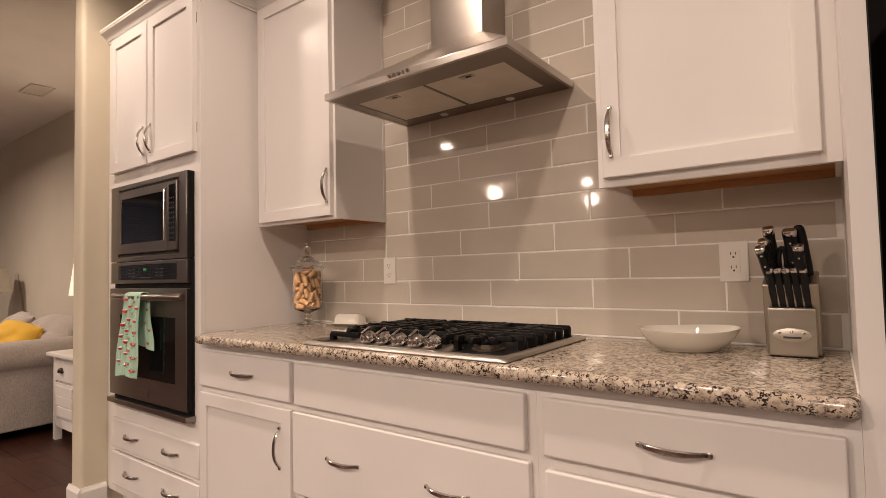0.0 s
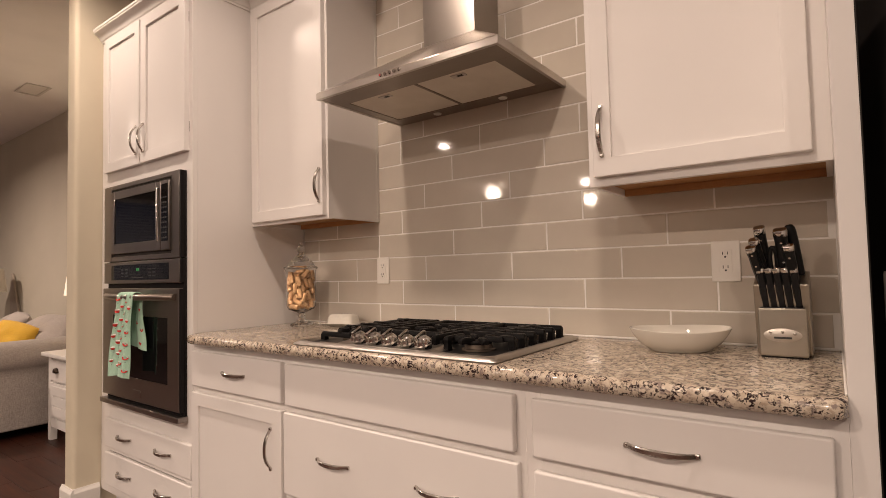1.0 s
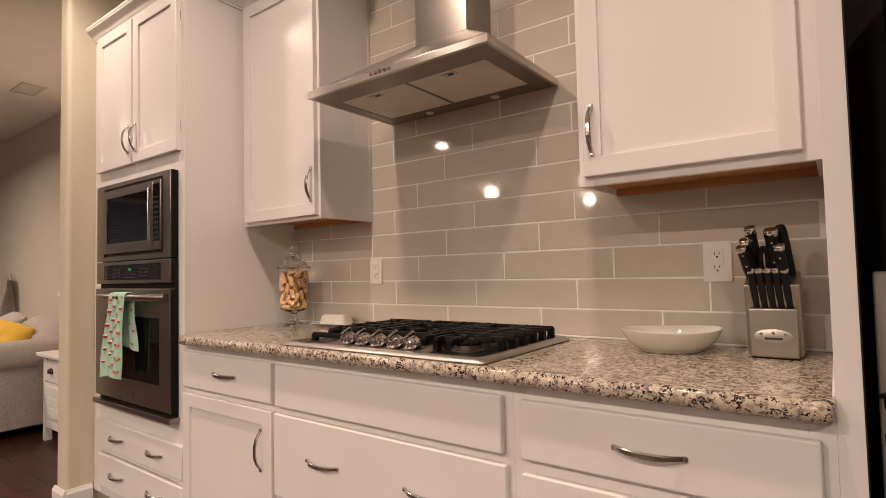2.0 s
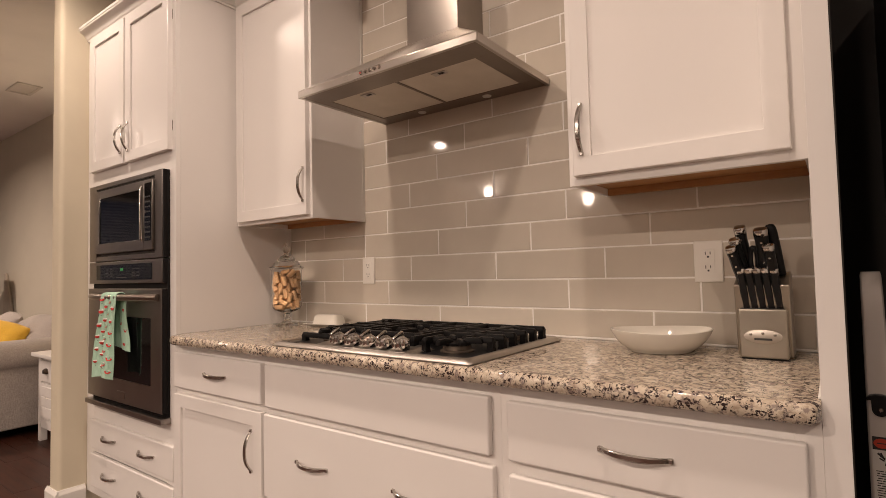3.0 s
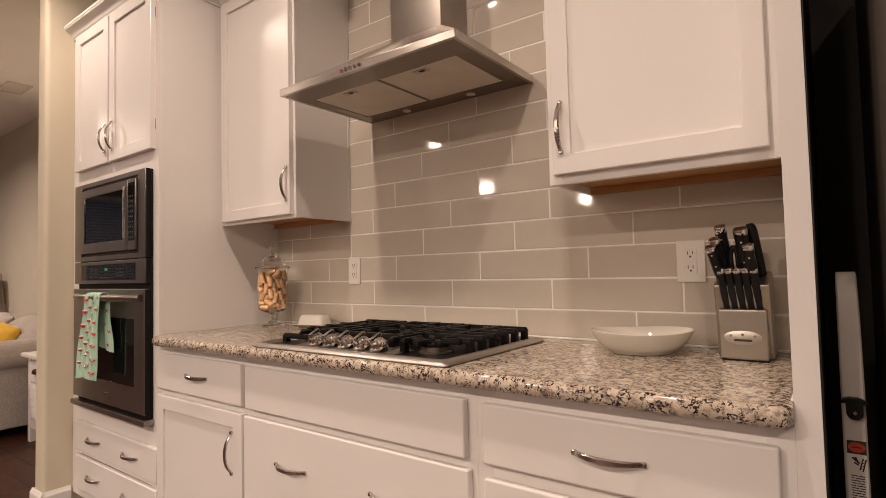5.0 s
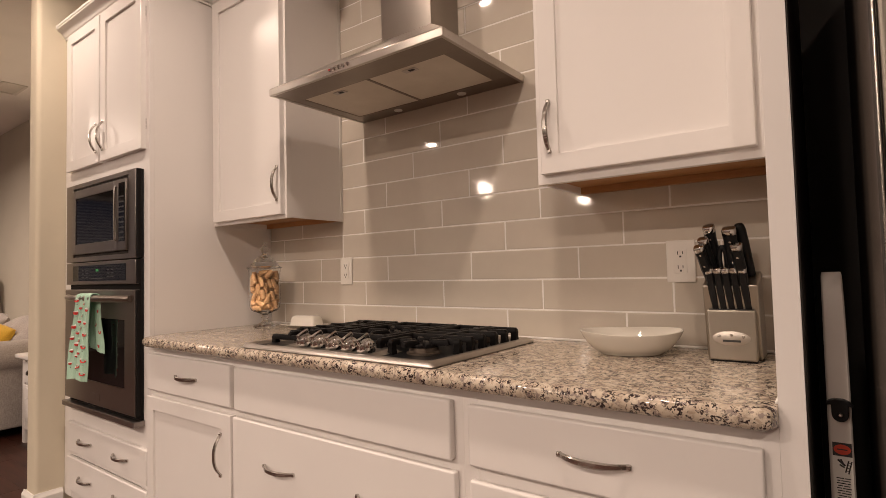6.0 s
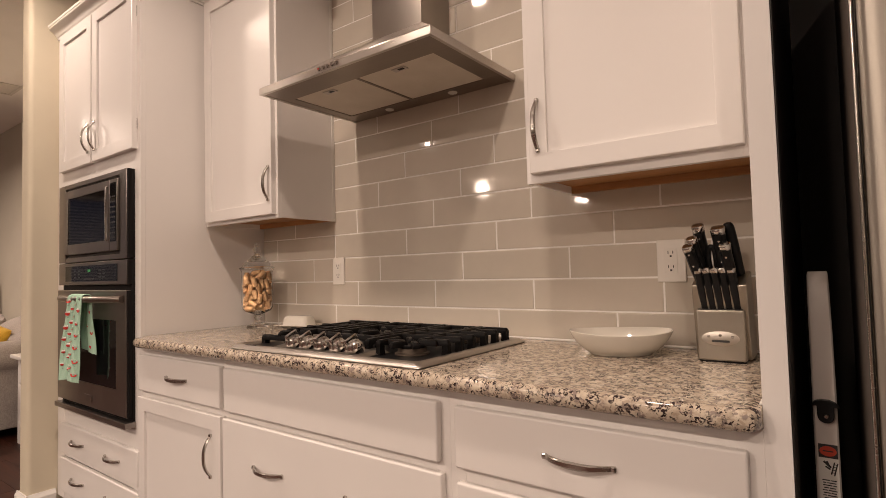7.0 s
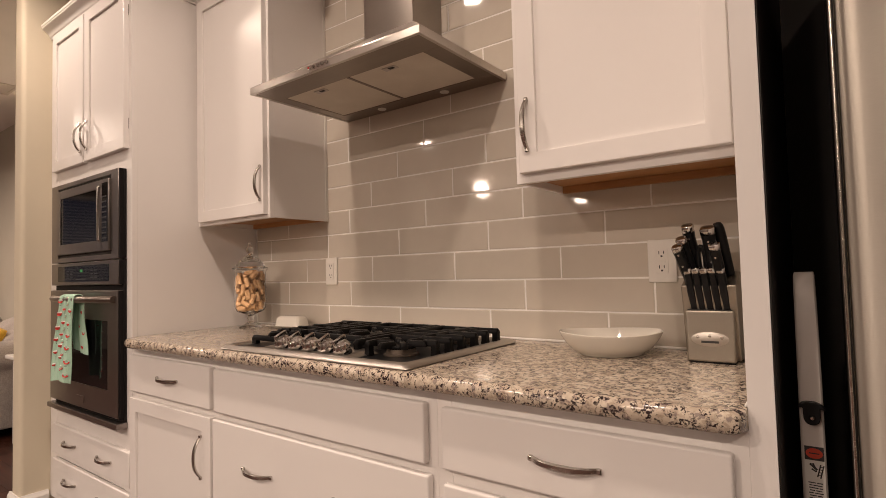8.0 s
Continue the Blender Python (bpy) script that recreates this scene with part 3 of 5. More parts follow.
# underside, its shade put into a darker steel, with two grease filters
FX0, FX1, FY0, FY1, FM = -0.742, -0.118, -0.352, -0.075, -0.430
bm = bmesh.new()
zl, zh = HZ + 0.002, HZ + 0.010
box(bm, (HX0 + 0.0122, HY + 0.0122, zl), (HX1 - 0.0122, FY0, zh), 0.001)
box(bm, (HX0 + 0.0122, FY1, zl), (HX1 - 0.0122, -0.0012, zh), 0.001)
box(bm, (HX0 + 0.0122, FY0 - 0.0002, zl), (FX0, FY1 + 0.0002, zh), 0.001)
box(bm, (FX1, FY0 - 0.0002, zl), (HX1 - 0.0122, FY1 + 0.0002, zh), 0.001)
part("underside", bm, HOOD_UNDER_SHADED, hood)


def filter_material():
    m = material("filter_mesh", (0.74, 0.69, 0.60), 0.55, 0.15)
    v = coords(m)
    wave = node(m, "ShaderNodeTexVoronoi", Scale=420.0)
    link(m, v, wave.inputs["Vector"])
    bump(m, wave.outputs["Distance"], 0.6, 0.001)
    link(m, ramp(m, noise_tex(m, v, 12, 4), [(0.3, (0.72, 0.665, 0.57)), (0.7, (0.78, 0.725, 0.63))]), shader(m)["Base Color"])
    return m


FILTER = filter_material()
for x0, x1 in ((FX0 + 0.001, FM - 0.006), (FM + 0.006, FX1 - 0.001)):
    f = part("grease_filter", one_box((x0, FY0 + 0.001, HZ + 0.004), (x1, FY1 - 0.001, HZ + 0.012), 0.001), FILTER, hood, "pale aluminium mesh filter")
    xm = (x0 + x1) / 2
    bm = one_box((xm - 0.026, FY0 + 0.018, HZ + 0.001), (xm + 0.026, FY0 + 0.042, HZ + 0.0045), 0.001)
    lt = part("latch", bm, STEEL, f)
    part("latch_slot", one_box((xm - 0.004, FY0 + 0.022, HZ + 0.0002), (xm + 0.018, FY0 + 0.034, HZ + 0.0012), 0.0004), BLACK, f)
part("divider", one_box((FM - 0.005, FY0, zl), (FM + 0.005, FY1, zh), 0.001), HOOD_UNDER_SHADED, hood)
for lx in (-0.568, -0.270):
    bm = lathe(bmesh.new(), [(0.0, -0.002), (0.011, -0.002), (0.015, -0.001), (0.0165, 0.001), (0.017, 0.003), (0.017, 0.006)], (lx, -0.041, HZ), 28)
    part("hood_light", bm, LAMP_GLASS, hood, "small unlit round hood lamp")
bm = bmesh.new()
box(bm, (CX0, CY, 1.983), (CX1, -0.001, 2.46), 0.002)
part("chimney", bm, STEEL_UP, hood)
box_up = one_box((CX0 + 0.004, CY + 0.004, 2.459), (CX1 - 0.004, -0.001, CEIL - 0.001), 0.002)
part("upper_chimney", box_up, STEEL_UP, hood)
for k in range(5):
    bx = -0.481 + 0.0198 * k
    m = Matrix.Translation((bx, HY - 0.0002, HZ + 0.0135)) @ Euler((math.pi / 2, 0, 0)).to_matrix().to_4x4()
    bm = lathe(bmesh.new(), [(0.0060, 0), (0.0060, 0.004), (0.005, 0.006), (0, 0.006)], None, 16, m)
    b = part("button", bm, CHROME, hood, "small round chrome push button")
    if k == 0:
        m = Matrix.Translation((bx, HY - 0.0062, HZ + 0.0135)) @ Euler((math.pi / 2, 0, 0)).to_matrix().to_4x4()
        part("indicator", lathe(bmesh.new(), [(0.0036, 0), (0.003, 0.0008), (0, 0.001)], None, 12, m), RED, b, "red indicator dot")

# ---- wall oven with microwave above ----
OX0, OX1, OY = -2.230, -1.493, -0.596
oven = thing("wall_oven", ((OX0 + OX1) / 2, -0.3, 0.55), "dark stainless wall oven with a green clock display", "oven")
part("body", one_box((OX0 + 0.012, FACE + 0.021, 0.562), (OX1 - 0.012, -0.05, 1.222), 0.002), BLACK, oven)
part("side_trim", one_box((OX0 + 0.004, FACE - 0.012, 0.556), (OX1, FACE - 0.0008, 1.2245), 0.002), SIDE_BLACK, oven)
part("side_plate", one_box((OX1 - 0.0098, OY + 0.002, 1.1225), (OX1 - 0.001, FACE - 0.0125, 1.2215), 0.0005), SIDE_BLACK, oven, "black painted side")
ctl = part("control_panel", one_box((OX0, OY, 1.121), (OX1 - 0.010, FACE - 0.0125, 1.2225), 0.003), DARK_STEEL, oven)
part("control_glass", one_box((OX0 + 0.085, OY - 0.0012, 1.137), (OX1 - 0.095, OY - 0.0001, 1.208), 0.0005), BLACK_GLASS, ctl)
bm = bmesh.new()
for dx in (0.0, 0.007, 0.015, 0.022):
    box(bm, (-1.884 + dx, OY - 0.0018, 1.179), (-1.880 + dx, OY - 0.0012, 1.190), 0)
part("clock_display", bm, LED, ctl, "green glowing clock display")
bm = bmesh.new()
for k, (bx, bz) in enumerate([(x, z) for x in (-2.04, -1.995, -1.77, -1.73) for z in (1.153, 1.168, 1.183)]):
    box(bm, (bx, OY - 0.0016, bz), (bx + 0.026, OY - 0.0012, bz + 0.004), 0)
box(bm, (-1.93, OY - 0.0016, 1.146), (-1.82, OY - 0.0012, 1.150), 0)
part("keypad_print", bm, PRINT_GREY, ctl)
bm = bmesh.new()
dz0, dz1 = 0.590, 1.098
gx0, gx1, gz0, gz1 = -2.115, -1.592, 0.694, 0.974
rings = []
for e, y in ((0.0, FACE - 0.0125), (0.0, OY - 0.001), (0.003, OY - 0.004)):
    rings.append([bm.verts.new((x, y, z)) for x, z in ((OX0 + e, dz0 + e), (OX1 - 0.010 - e, dz0 + e), (OX1 - 0.010 - e, dz1 - e), (OX0 + e, dz1 - e))])
for y in (OY - 0.004, FACE - 0.0125):
    rings.append([bm.verts.new((x, y, z)) for x, z in ((gx0, gz0), (gx1, gz0), (gx1, gz1), (gx0, gz1))])
for a, b in zip(rings, rings[1:] + rings[:1]):
    for k in range(4):
        bm.faces.new((a[k], a[(k + 1) % 4], b[(k + 1) % 4], b[k]))
bmesh.ops.recalc_face_normals(bm, faces=bm.faces)
door = part("oven_door", bm, DARK_STEEL, oven)
part("door_side", one_box((OX1 - 0.0098, OY + 0.001, dz0 + 0.002), (OX1 - 0.001, FACE - 0.0125, dz1 - 0.002), 0.0005), SIDE_BLACK, door, "black painted door side")
part("oven_window", one_box((gx0, OY - 0.0025, gz0), (gx1, OY + 0.004, gz1), 0.001), BLACK_GLASS, door, "black reflecting glass")
pts = []
HL, HR, HZ2 = -2.172, -1.522, 1.062
for k in range(21):
    s = k / 20
    pts.append((HL + (HR - HL) * s, OY - 0.010 - 0.036 * (1 - abs(2 * s - 1) ** 3.5), HZ2))
bm = tube(bmesh.new(), pts, 0.0155, 14, 0.95)
part("oven_handle", bm, brushed("warm_steel_handle", (0.34, 0.295, 0.26), 0.33, 0), door, "bowed steel bar handle")
part("badge", one_box((-1.905, OY - 0.0065, 0.613), (-1.828, OY - 0.0039, 0.643), 0.002), DARK_STEEL, door)
bm = one_box((OX0 - 0.002, OY - 0.016, 0.551), (OX1 + 0.008, FACE - 0.0005, 0.574), 0.003)
part("lower_trim", bm, DARK_STEEL, oven)

micro = thing("microwave", ((OX0 + OX1) / 2, -0.3, 1.228), "dark stainless built-in microwave in a trim frame", "microwave")
bm = bmesh.new()
mx0, mx1, mz0, mz1 = -2.146, -1.572, 1.262, 1.560
part("body", one_box((mx0 + 0.004, FACE + 0.021, 1.25), (mx1 - 0.004, -0.15, 1.57), 0.002), BLACK, micro)
part("back_trim", one_box((OX0 + 0.004, FACE - 0.012, 1.229), (OX1, FACE - 0.0008, 1.592), 0.002), SIDE_BLACK, micro)
part("side_plate", one_box((OX1 - 0.0098, OY + 0.002, 1.228), (OX1 - 0.001, FACE - 0.0125, 1.5925), 0.0005), SIDE_BLACK, micro, "black painted side")
box(bm, (OX0, OY, 1.2265), (mx0 - 0.004, FACE - 0.0125, 1.594), 0.002)
box(bm, (mx1 + 0.004, OY, 1.2265), (OX1 - 0.010, FACE - 0.0125, 1.594), 0.002)
box(bm, (mx0 - 0.0045, OY + 0.0005, 1.2265), (mx1 + 0.0045, FACE - 0.0125, mz0 - 0.014), 0.001)
box(bm, (mx0 - 0.0045, OY + 0.0005, mz1 + 0.014), (mx1 + 0.0045, FACE - 0.0125, 1.594), 0.001)
part("trim_frame", bm, DARK_STEEL, micro)
for z in (mz0 - 0.007, mz1 + 0.007):
    part("vent_slot", one_box((mx0, OY + 0.008, z - 0.0065), (mx1, FACE - 0.013, z + 0.0065), 0), GASKET_GAP_SHADE, micro)
bm = bmesh.new()
wx0, wx1, wz0, wz1 = -2.098, -1.690, 1.308, 1.524
box(bm, (mx0, OY - 0.008, mz0), (wx0, OY + 0.012, mz1), 0.002)
box(bm, (wx1, OY - 0.008, mz0), (-1.646, OY + 0.012, mz1), 0.002)
box(bm, (wx0 - 0.0005, OY - 0.0078, mz0), (wx1 + 0.0005, OY + 0.012, wz0), 0.001)
box(bm, (wx0 - 0.0005, OY - 0.0078, wz1), (wx1 + 0.0005, OY + 0.012, mz1), 0.001)
mdoor = part("microwave_door", bm, DARK_STEEL, micro)
part("window", one_box((wx0, OY - 0.006, wz0), (wx1, OY + 0.004, wz1), 0.001), BLACK_GLASS, mdoor, "black reflecting glass")
part("window_edge", one_box((wx0 - 0.004, OY - 0.0095, wz0 - 0.004), (wx0 + 0.003, OY - 0.0075, wz1 + 0.004), 0.0006), CHROME, mdoor)
bm = tube(bmesh.new(), [(-1.664, OY - 0.007, 1.306), (-1.664, OY - 0.014, 1.310), (-1.664, OY - 0.015, 1.42), (-1.664, OY - 0.014, 1.530), (-1.664, OY - 0.007, 1.534)], 0.0050, 10)
part("door_handle", bm, CHROME, mdoor, "slim chrome bar handle")
pan = part("key_panel", one_box((-1.644, OY - 0.008, mz0), (mx1, OY + 0.012, mz1), 0.002), DARK_STEEL, micro)
part("key_glass", one_box((-1.637, OY - 0.0095, 1.30), (mx1 + 0.002 - 0.012, OY - 0.0079, 1.545), 0.0006), BLACK_GLASS, pan)
bm = bmesh.new()
for i in range(3):
    for j in range(9):
        kx, kz = -1.634 + 0.0175 * i, 1.312 + 0.0215 * j
        box(bm, (kx, OY - 0.0101, kz), (kx + 0.011, OY - 0.0095, kz + 0.006), 0)
part("keypad_print", bm, PRINT_GREY, pan)


# ---- gas cooktop ----
KX0, KX1, KY0, KY1 = -0.772, 0.004, -0.600, -0.066
cook = thing("gas_cooktop", ((KX0 + KX1) / 2, -0.33, CT), "stainless gas cooktop with black cast iron grates and five knobs", "cooktop")


def rounded(x0, x1, y0, y1, r, n=6):
    out = []
    for cx, cy, a0 in ((x1 - r, y1 - r, 0), (x0 + r, y1 - r, 90), (x0 + r, y0 + r, 180), (x1 - r, y0 + r, 270)):
        out += [(cx + r * math.cos(radians(a0 + 90 * k / n)), cy + r * math.sin(radians(a0 + 90 * k / n))) for k in range(n + 1)]
    return out


def tray(levels):
    """A pressed sheet: rounded rectangles of (inset, height, radius) joined one to the next, the last one filled."""
    bm = bmesh.new()
    loops = [[bm.verts.new((x, y, z)) for x, y in rounded(KX0 + i, KX1 - i, KY0 + i, KY1 - i, r)] for i, z, r in levels]
    n = len(loops[0])
    for a, b in zip(loops, loops[1:]):
        for k in range(n):
            bm.faces.new((a[k], a[(k + 1) % n], b[(k + 1) % n], b[k]))
    bm.faces.new(loops[-1])
    bm.faces.new(loops[0][::-1])
    bmesh.ops.recalc_face_normals(bm, faces=bm.faces)
    return bm


part("tray", tray([(0.004, CT + 0.0003, 0.012), (0.0, CT + 0.003, 0.014), (0.001, CT + 0.005, 0.014), (0.012, CT + 0.0135, 0.016), (0.022, CT + 0.0155, 0.02), (0.030, CT + 0.013, 0.024), (0.036, CT + 0.007, 0.03)]), TRAY_STEEL, cook)
part("well", tray([(0.037, CT + 0.0065, 0.03), (0.037, CT + 0.0072, 0.03), (0.040, CT + 0.0076, 0.03)]), DARKENED_WELL, cook, "burner well, steel with dark grate reflections put into its colour")
part("maker_print", one_box((-0.705, -0.5865, CT + 0.0150), (-0.650, -0.5825, CT + 0.0158), 0), PRINT_GREY, cook)
# sloping knob panel with rounded shoulders
PX0, PX1 = -0.578, -0.222
side = [(KY0 + 0.014, CT + 0.010), (KY0 + 0.016, CT + 0.0150), (-0.572, CT + 0.0150), (-0.525, CT + 0.0205), (-0.490, CT + 0.0225), (-0.474, CT + 0.019), (-0.464, CT + 0.008)]
bm = bmesh.new()
sections = []
for dx, k in ((-0.030, 0.05), (-0.018, 0.35), (-0.006, 0.8), (0.006, 0.97), (0.02, 1.0)):
    sections.append([Vector((PX0 + dx, y, CT + 0.009 + (z - CT - 0.009) * k)) for y, z in side])
for dx, k in ((-0.012, 1.0), (-0.004, 0.97), (0.004, 0.8), (0.010, 0.35), (0.018, 0.05)):
    sections.append([Vector((PX1 + dx, y, CT + 0.009 + (z - CT - 0.009) * k)) for y, z in side])
sweep(bm, None, len(side), sections)
part("knob_panel", bm, TRAY_STEEL, cook, smooth=50)


def knob_mesh():
    bm = bmesh.new()
    seg = 44
    rings = []
    for r, z, flute in ((0.0140, 0.0, 0.0), (0.0165, 0.003, 0.04), (0.0218, 0.009, 0.13), (0.0228, 0.013, 0.15), (0.0195, 0.021, 0.10), (0.0155, 0.026, 0.04), (0.012, 0.028, 0)):
        rings.append([bm.verts.new(Vector((math.cos(a), math.sin(a), 0)) * r * (1 - flute * (0.5 + 0.5 * math.cos(11 * a))) + Vector((0, 0, z))) for a in (2 * math.pi * k / seg for k in range(seg))])
    for a, b in zip(rings, rings[1:]):
        for k in range(seg):
            bm.faces.new((a[k], a[(k + 1) % seg], b[(k + 1) % seg], b[k]))
    bm.faces.new(rings[-1])
    bm.faces.new(rings[0][::-1])
    box(bm, (-0.0042, -0.0185, 0.022), (0.0042, 0.0185, 0.038), 0.002)
    return mesh_of("knob", bm, CHROME, 25)


KNOB = knob_mesh()
KNOB_BASE = mesh_of("knob_skirt", lathe(bmesh.new(), [(0.0185, -0.002), (0.0195, 0.0), (0.0195, 0.0035), (0.0175, 0.0045), (0.0, 0.0045)], (0, 0, 0), 32), BLACK)
for k in range(5):
    ob = new("knob", KNOB)
    ob.parent = cook
    ob["label"] = "fluted chrome burner knob"
    kx = -0.502 + 0.0628 * k
    ob.matrix_basis = Matrix.Translation(Vector((kx, -0.551, CT + 0.0155)) - cook.location) @ Euler((radians(24), 0, radians((4, -2, 1, 3, -5)[k]))).to_matrix().to_4x4() @ Matrix.Diagonal((1.12, 1.12, 1.14, 1)) @ Matrix.Translation((0, 0, 0.0046))
    skirt = new("knob_skirt", KNOB_BASE)
    skirt.parent = ob
    skirt["label"] = "black ring under the knob"
    skirt.matrix_basis = Matrix.Translation((0, 0, -0.0046))

BURNERS = [(-0.640, -0.445, 0.030), (-0.640, -0.185, 0.036), (-0.384, -0.290, 0.050), (-0.125, -0.185, 0.036), (-0.135, -0.455, 0.038)]
for bx, by, br in BURNERS:
    bm = lathe(bmesh.new(), [(br * 1.25, 0), (br * 1.25, 0.004), (br * 1.05, 0.007), (br * 1.02, 0.017), (0, 0.017)], (bx, by, CT + 0.0085), 32)
    b = part("burner", bm, BURNER_ALLOY, cook)
    bm = lathe(bmesh.new(), [(br * 0.98, 0), (br * 1.0, 0.002), (br * 1.0, 0.007), (br * 0.92, 0.0095), (0, 0.0105)], (bx, by, CT + 0.0257), 32)
    part("burner_cap", bm, IRON, b, "matt black burner cap")


def grate(x_bars, y_bars, hubs, label):
    """A cast iron grate: bars that turn down into feet at their ends, and fingers round each burner.
    x_bars: (y, x0, x1, foot at x0, foot at x1); y_bars: (x, y0, y1, foot at y0, foot at y1)."""
    zt, w, foot = CT + 0.0475, 0.0082, CT + 0.0078
    top = bmesh.new()

    def bar(bm, a, b, f0, f1, lift=0.0):
        """A bar with a chamfered top; a foot is a block under its end."""
        a, b = Vector((*a, 0)), Vector((*b, 0))
        d = (b - a).normalized()
        s = Vector((-d.y, d.x, 0))
        n = (b - a).length
        z1 = zt + lift
        secs = []
        for t, drop in ((0.0, 0.006), (0.005, 0.0), (n - 0.005, 0.0), (n, 0.006)):
            c = a + d * t
            secs.append([c + s * u * w + Vector((0, 0, z)) for u, z in ((-0.62, z1 - drop), (0.62, z1 - drop), (1.0, z1 - 0.004 - drop), (1.0, z1 - 0.016), (-1.0, z1 - 0.016), (-1.0, z1 - 0.004 - drop))])
        sweep(bm, None, 6, secs)
        for on, t0, t1 in ((f0, 0.0005, 0.019), (f1, n - 0.019, n - 0.0005)):
            if on:
                secs = []
                for z, k in ((foot, 1.12), (foot + 0.012, 0.98), (z1 - 0.012, 0.98)):
                    m0, m1 = (t0 + t1) / 2 - (t1 - t0) / 2 * k, (t0 + t1) / 2 + (t1 - t0) / 2 * k
                    secs.append([a + d * t + s * u * w * k + Vector((0, 0, z)) for t, u in ((m0, -0.98), (m1, -0.98), (m1, 0.98), (m0, 0.98))])
                sweep(bm, None, 4, secs)

    for y, x0, x1, f0, f1, *lift in x_bars:
        bar(top, (x0, y), (x1, y), f0, f1, *lift)
    for x, y0, y1, f0, f1 in y_bars:
        bar(top, (x, y0), (x, y1), f0, f1, 0.0006)
    for hx, hy, hr in hubs:
        for k in range(6):
            a = radians(60 * k + 18)
            e = Vector((math.cos(a), math.sin(a)))
            bar(top, (hx + e.x * hr * 0.55, hy + e.y * hr * 0.55), (hx + e.x * hr * 1.9, hy + e.y * hr * 1.9), False, False, -0.0012)
    part("grate", top, IRON, cook, label, 40)


grate([(-0.495, -0.738, -0.600, 1, 0, -0.012), (-0.385, -0.738, -0.530, 1, 1), (-0.315, -0.738, -0.530, 1, 1), (-0.245, -0.738, -0.530, 1, 1), (-0.110, -0.738, -0.530, 1, 0)],
      [(-0.690, -0.440, -0.100, 1, 1), (-0.600, -0.440, -0.106, 1, 1), (-0.545, -0.400, -0.098, 0, 0)], BURNERS[0:2], "black cast iron grate")
grate([(-0.440, -0.515, -0.265, 1, 1), (-0.375, -0.515, -0.450, 1, 0), (-0.375, -0.320, -0.265, 0, 1), (-0.205, -0.515, -0.265, 1, 1), (-0.110, -0.515, -0.265, 0, 0)],
      [(-0.495, -0.452, -0.098, 1, 0), (-0.385, -0.205, -0.098, 0, 1), (-0.285, -0.452, -0.098, 1, 1)], BURNERS[2:3], "black cast iron grate over the middle burner")
grate([(-0.425, -0.085, -0.034, 0, 1), (-0.365, -0.250, -0.034, 1, 1), (-0.305, -0.250, -0.034, 1, 1), (-0.240, -0.250, -0.034, 1, 1), (-0.180, -0.090, -0.034, 0, 1), (-0.118, -0.250, -0.034, 1, 1)],
      [(-0.250, -0.512, -0.105, 1, 1), (-0.205, -0.515, -0.425, 1, 0), (-0.135, -0.366, -0.105, 0, 1)], BURNERS[3:5], "black cast iron grate")


# ---- outlets ----
def outlet(x0, x1, z0, z1, label):
    o = thing("wall_outlet", ((x0 + x1) / 2, -0.002, z0), label, "outlet", "outlets on the backsplash")
    part("cover_plate", one_box((x0, -0.0062, z0), (x1, 0.0, z1), 0.0025, 3), PLATE, o)
    xm, zm = (x0 + x1) / 2, (z0 + z1) / 2
    part("receptacle", one_box((xm - 0.0165, -0.0085, zm - 0.0335), (xm + 0.0165, -0.0055, zm + 0.0335), 0.0012), PLATE, o)
    for s in (-1, 1):
        zc = zm + s * 0.0195
        part("slot", one_box((xm - 0.0075, -0.0092, zc - 0.001), (xm - 0.0055, -0.0084, zc + 0.008), 0), PRINT, o)
        part("slot", one_box((xm + 0.0050, -0.0092, zc), (xm + 0.0070, -0.0084, zc + 0.008), 0), PRINT, o)
        part("ground_hole", one_box((xm - 0.0025, -0.0092, zc - 0.009), (xm + 0.0025, -0.0084, zc - 0.004), 0.001, 1), PRINT, o)
    for s in (-1, 1):
        part("reset_button" if s > 0 else "test_button", one_box((xm - 0.010, -0.0094, zm + s * 0.0035 - 0.0025), (xm + 0.010, -0.0084, zm + s * 0.0035 + 0.0025), 0.0006), PLATE, o)
        m = Matrix.Translation((xm, -0.006, zm + s * 0.048)) @ Euler((math.pi / 2, 0, 0)).to_matrix().to_4x4()
        part("screw", lathe(bmesh.new(), [(0.003, 0), (0.003, 0.0008), (0, 0.0012)], None, 12, m), PLATE, o)


outlet(-0.946, -0.876, 1.096, 1.211, "white outlet in a plain cover plate on the tiles")
outlet(0.386, 0.461, 1.095, 1.212, "white outlet in a cover plate above the worktop")

# ---- oval serving bowl ----
bowl = bmesh.new()
prof = [(0.0, 0.0), (0.074, 0.0), (0.078, 0.0015), (0.080, 0.005), (0.088, 0.010), (0.102, 0.022), (0.116, 0.040), (0.126, 0.058), (0.1305, 0.0685), (0.1310, 0.0708), (0.1295, 0.0722), (0.1270, 0.0718), (0.1250, 0.0690), (0.111, 0.042), (0.095, 0.024), (0.076, 0.0135), (0.0, 0.010)]
lathe(bowl, prof, (0, 0, 0), 64)
for v in bowl.verts:
    v.co.y *= 0.78
    v.co.z *= 0.80
    v.co.z += 0.007 * (v.co.x / 0.135) ** 2 * (v.co.z / 0.07)
bmesh.ops.transform(bowl, matrix=Matrix.Translation((0.326, -0.158, CT + 0.0004)) @ Euler((0, 0, radians(30))).to_matrix().to_4x4(), verts=bowl.verts)
solid("serving_bowl", bowl, PORCELAIN, "shallow white porcelain serving bowl on the granite worktop", "bowl", smooth=60)

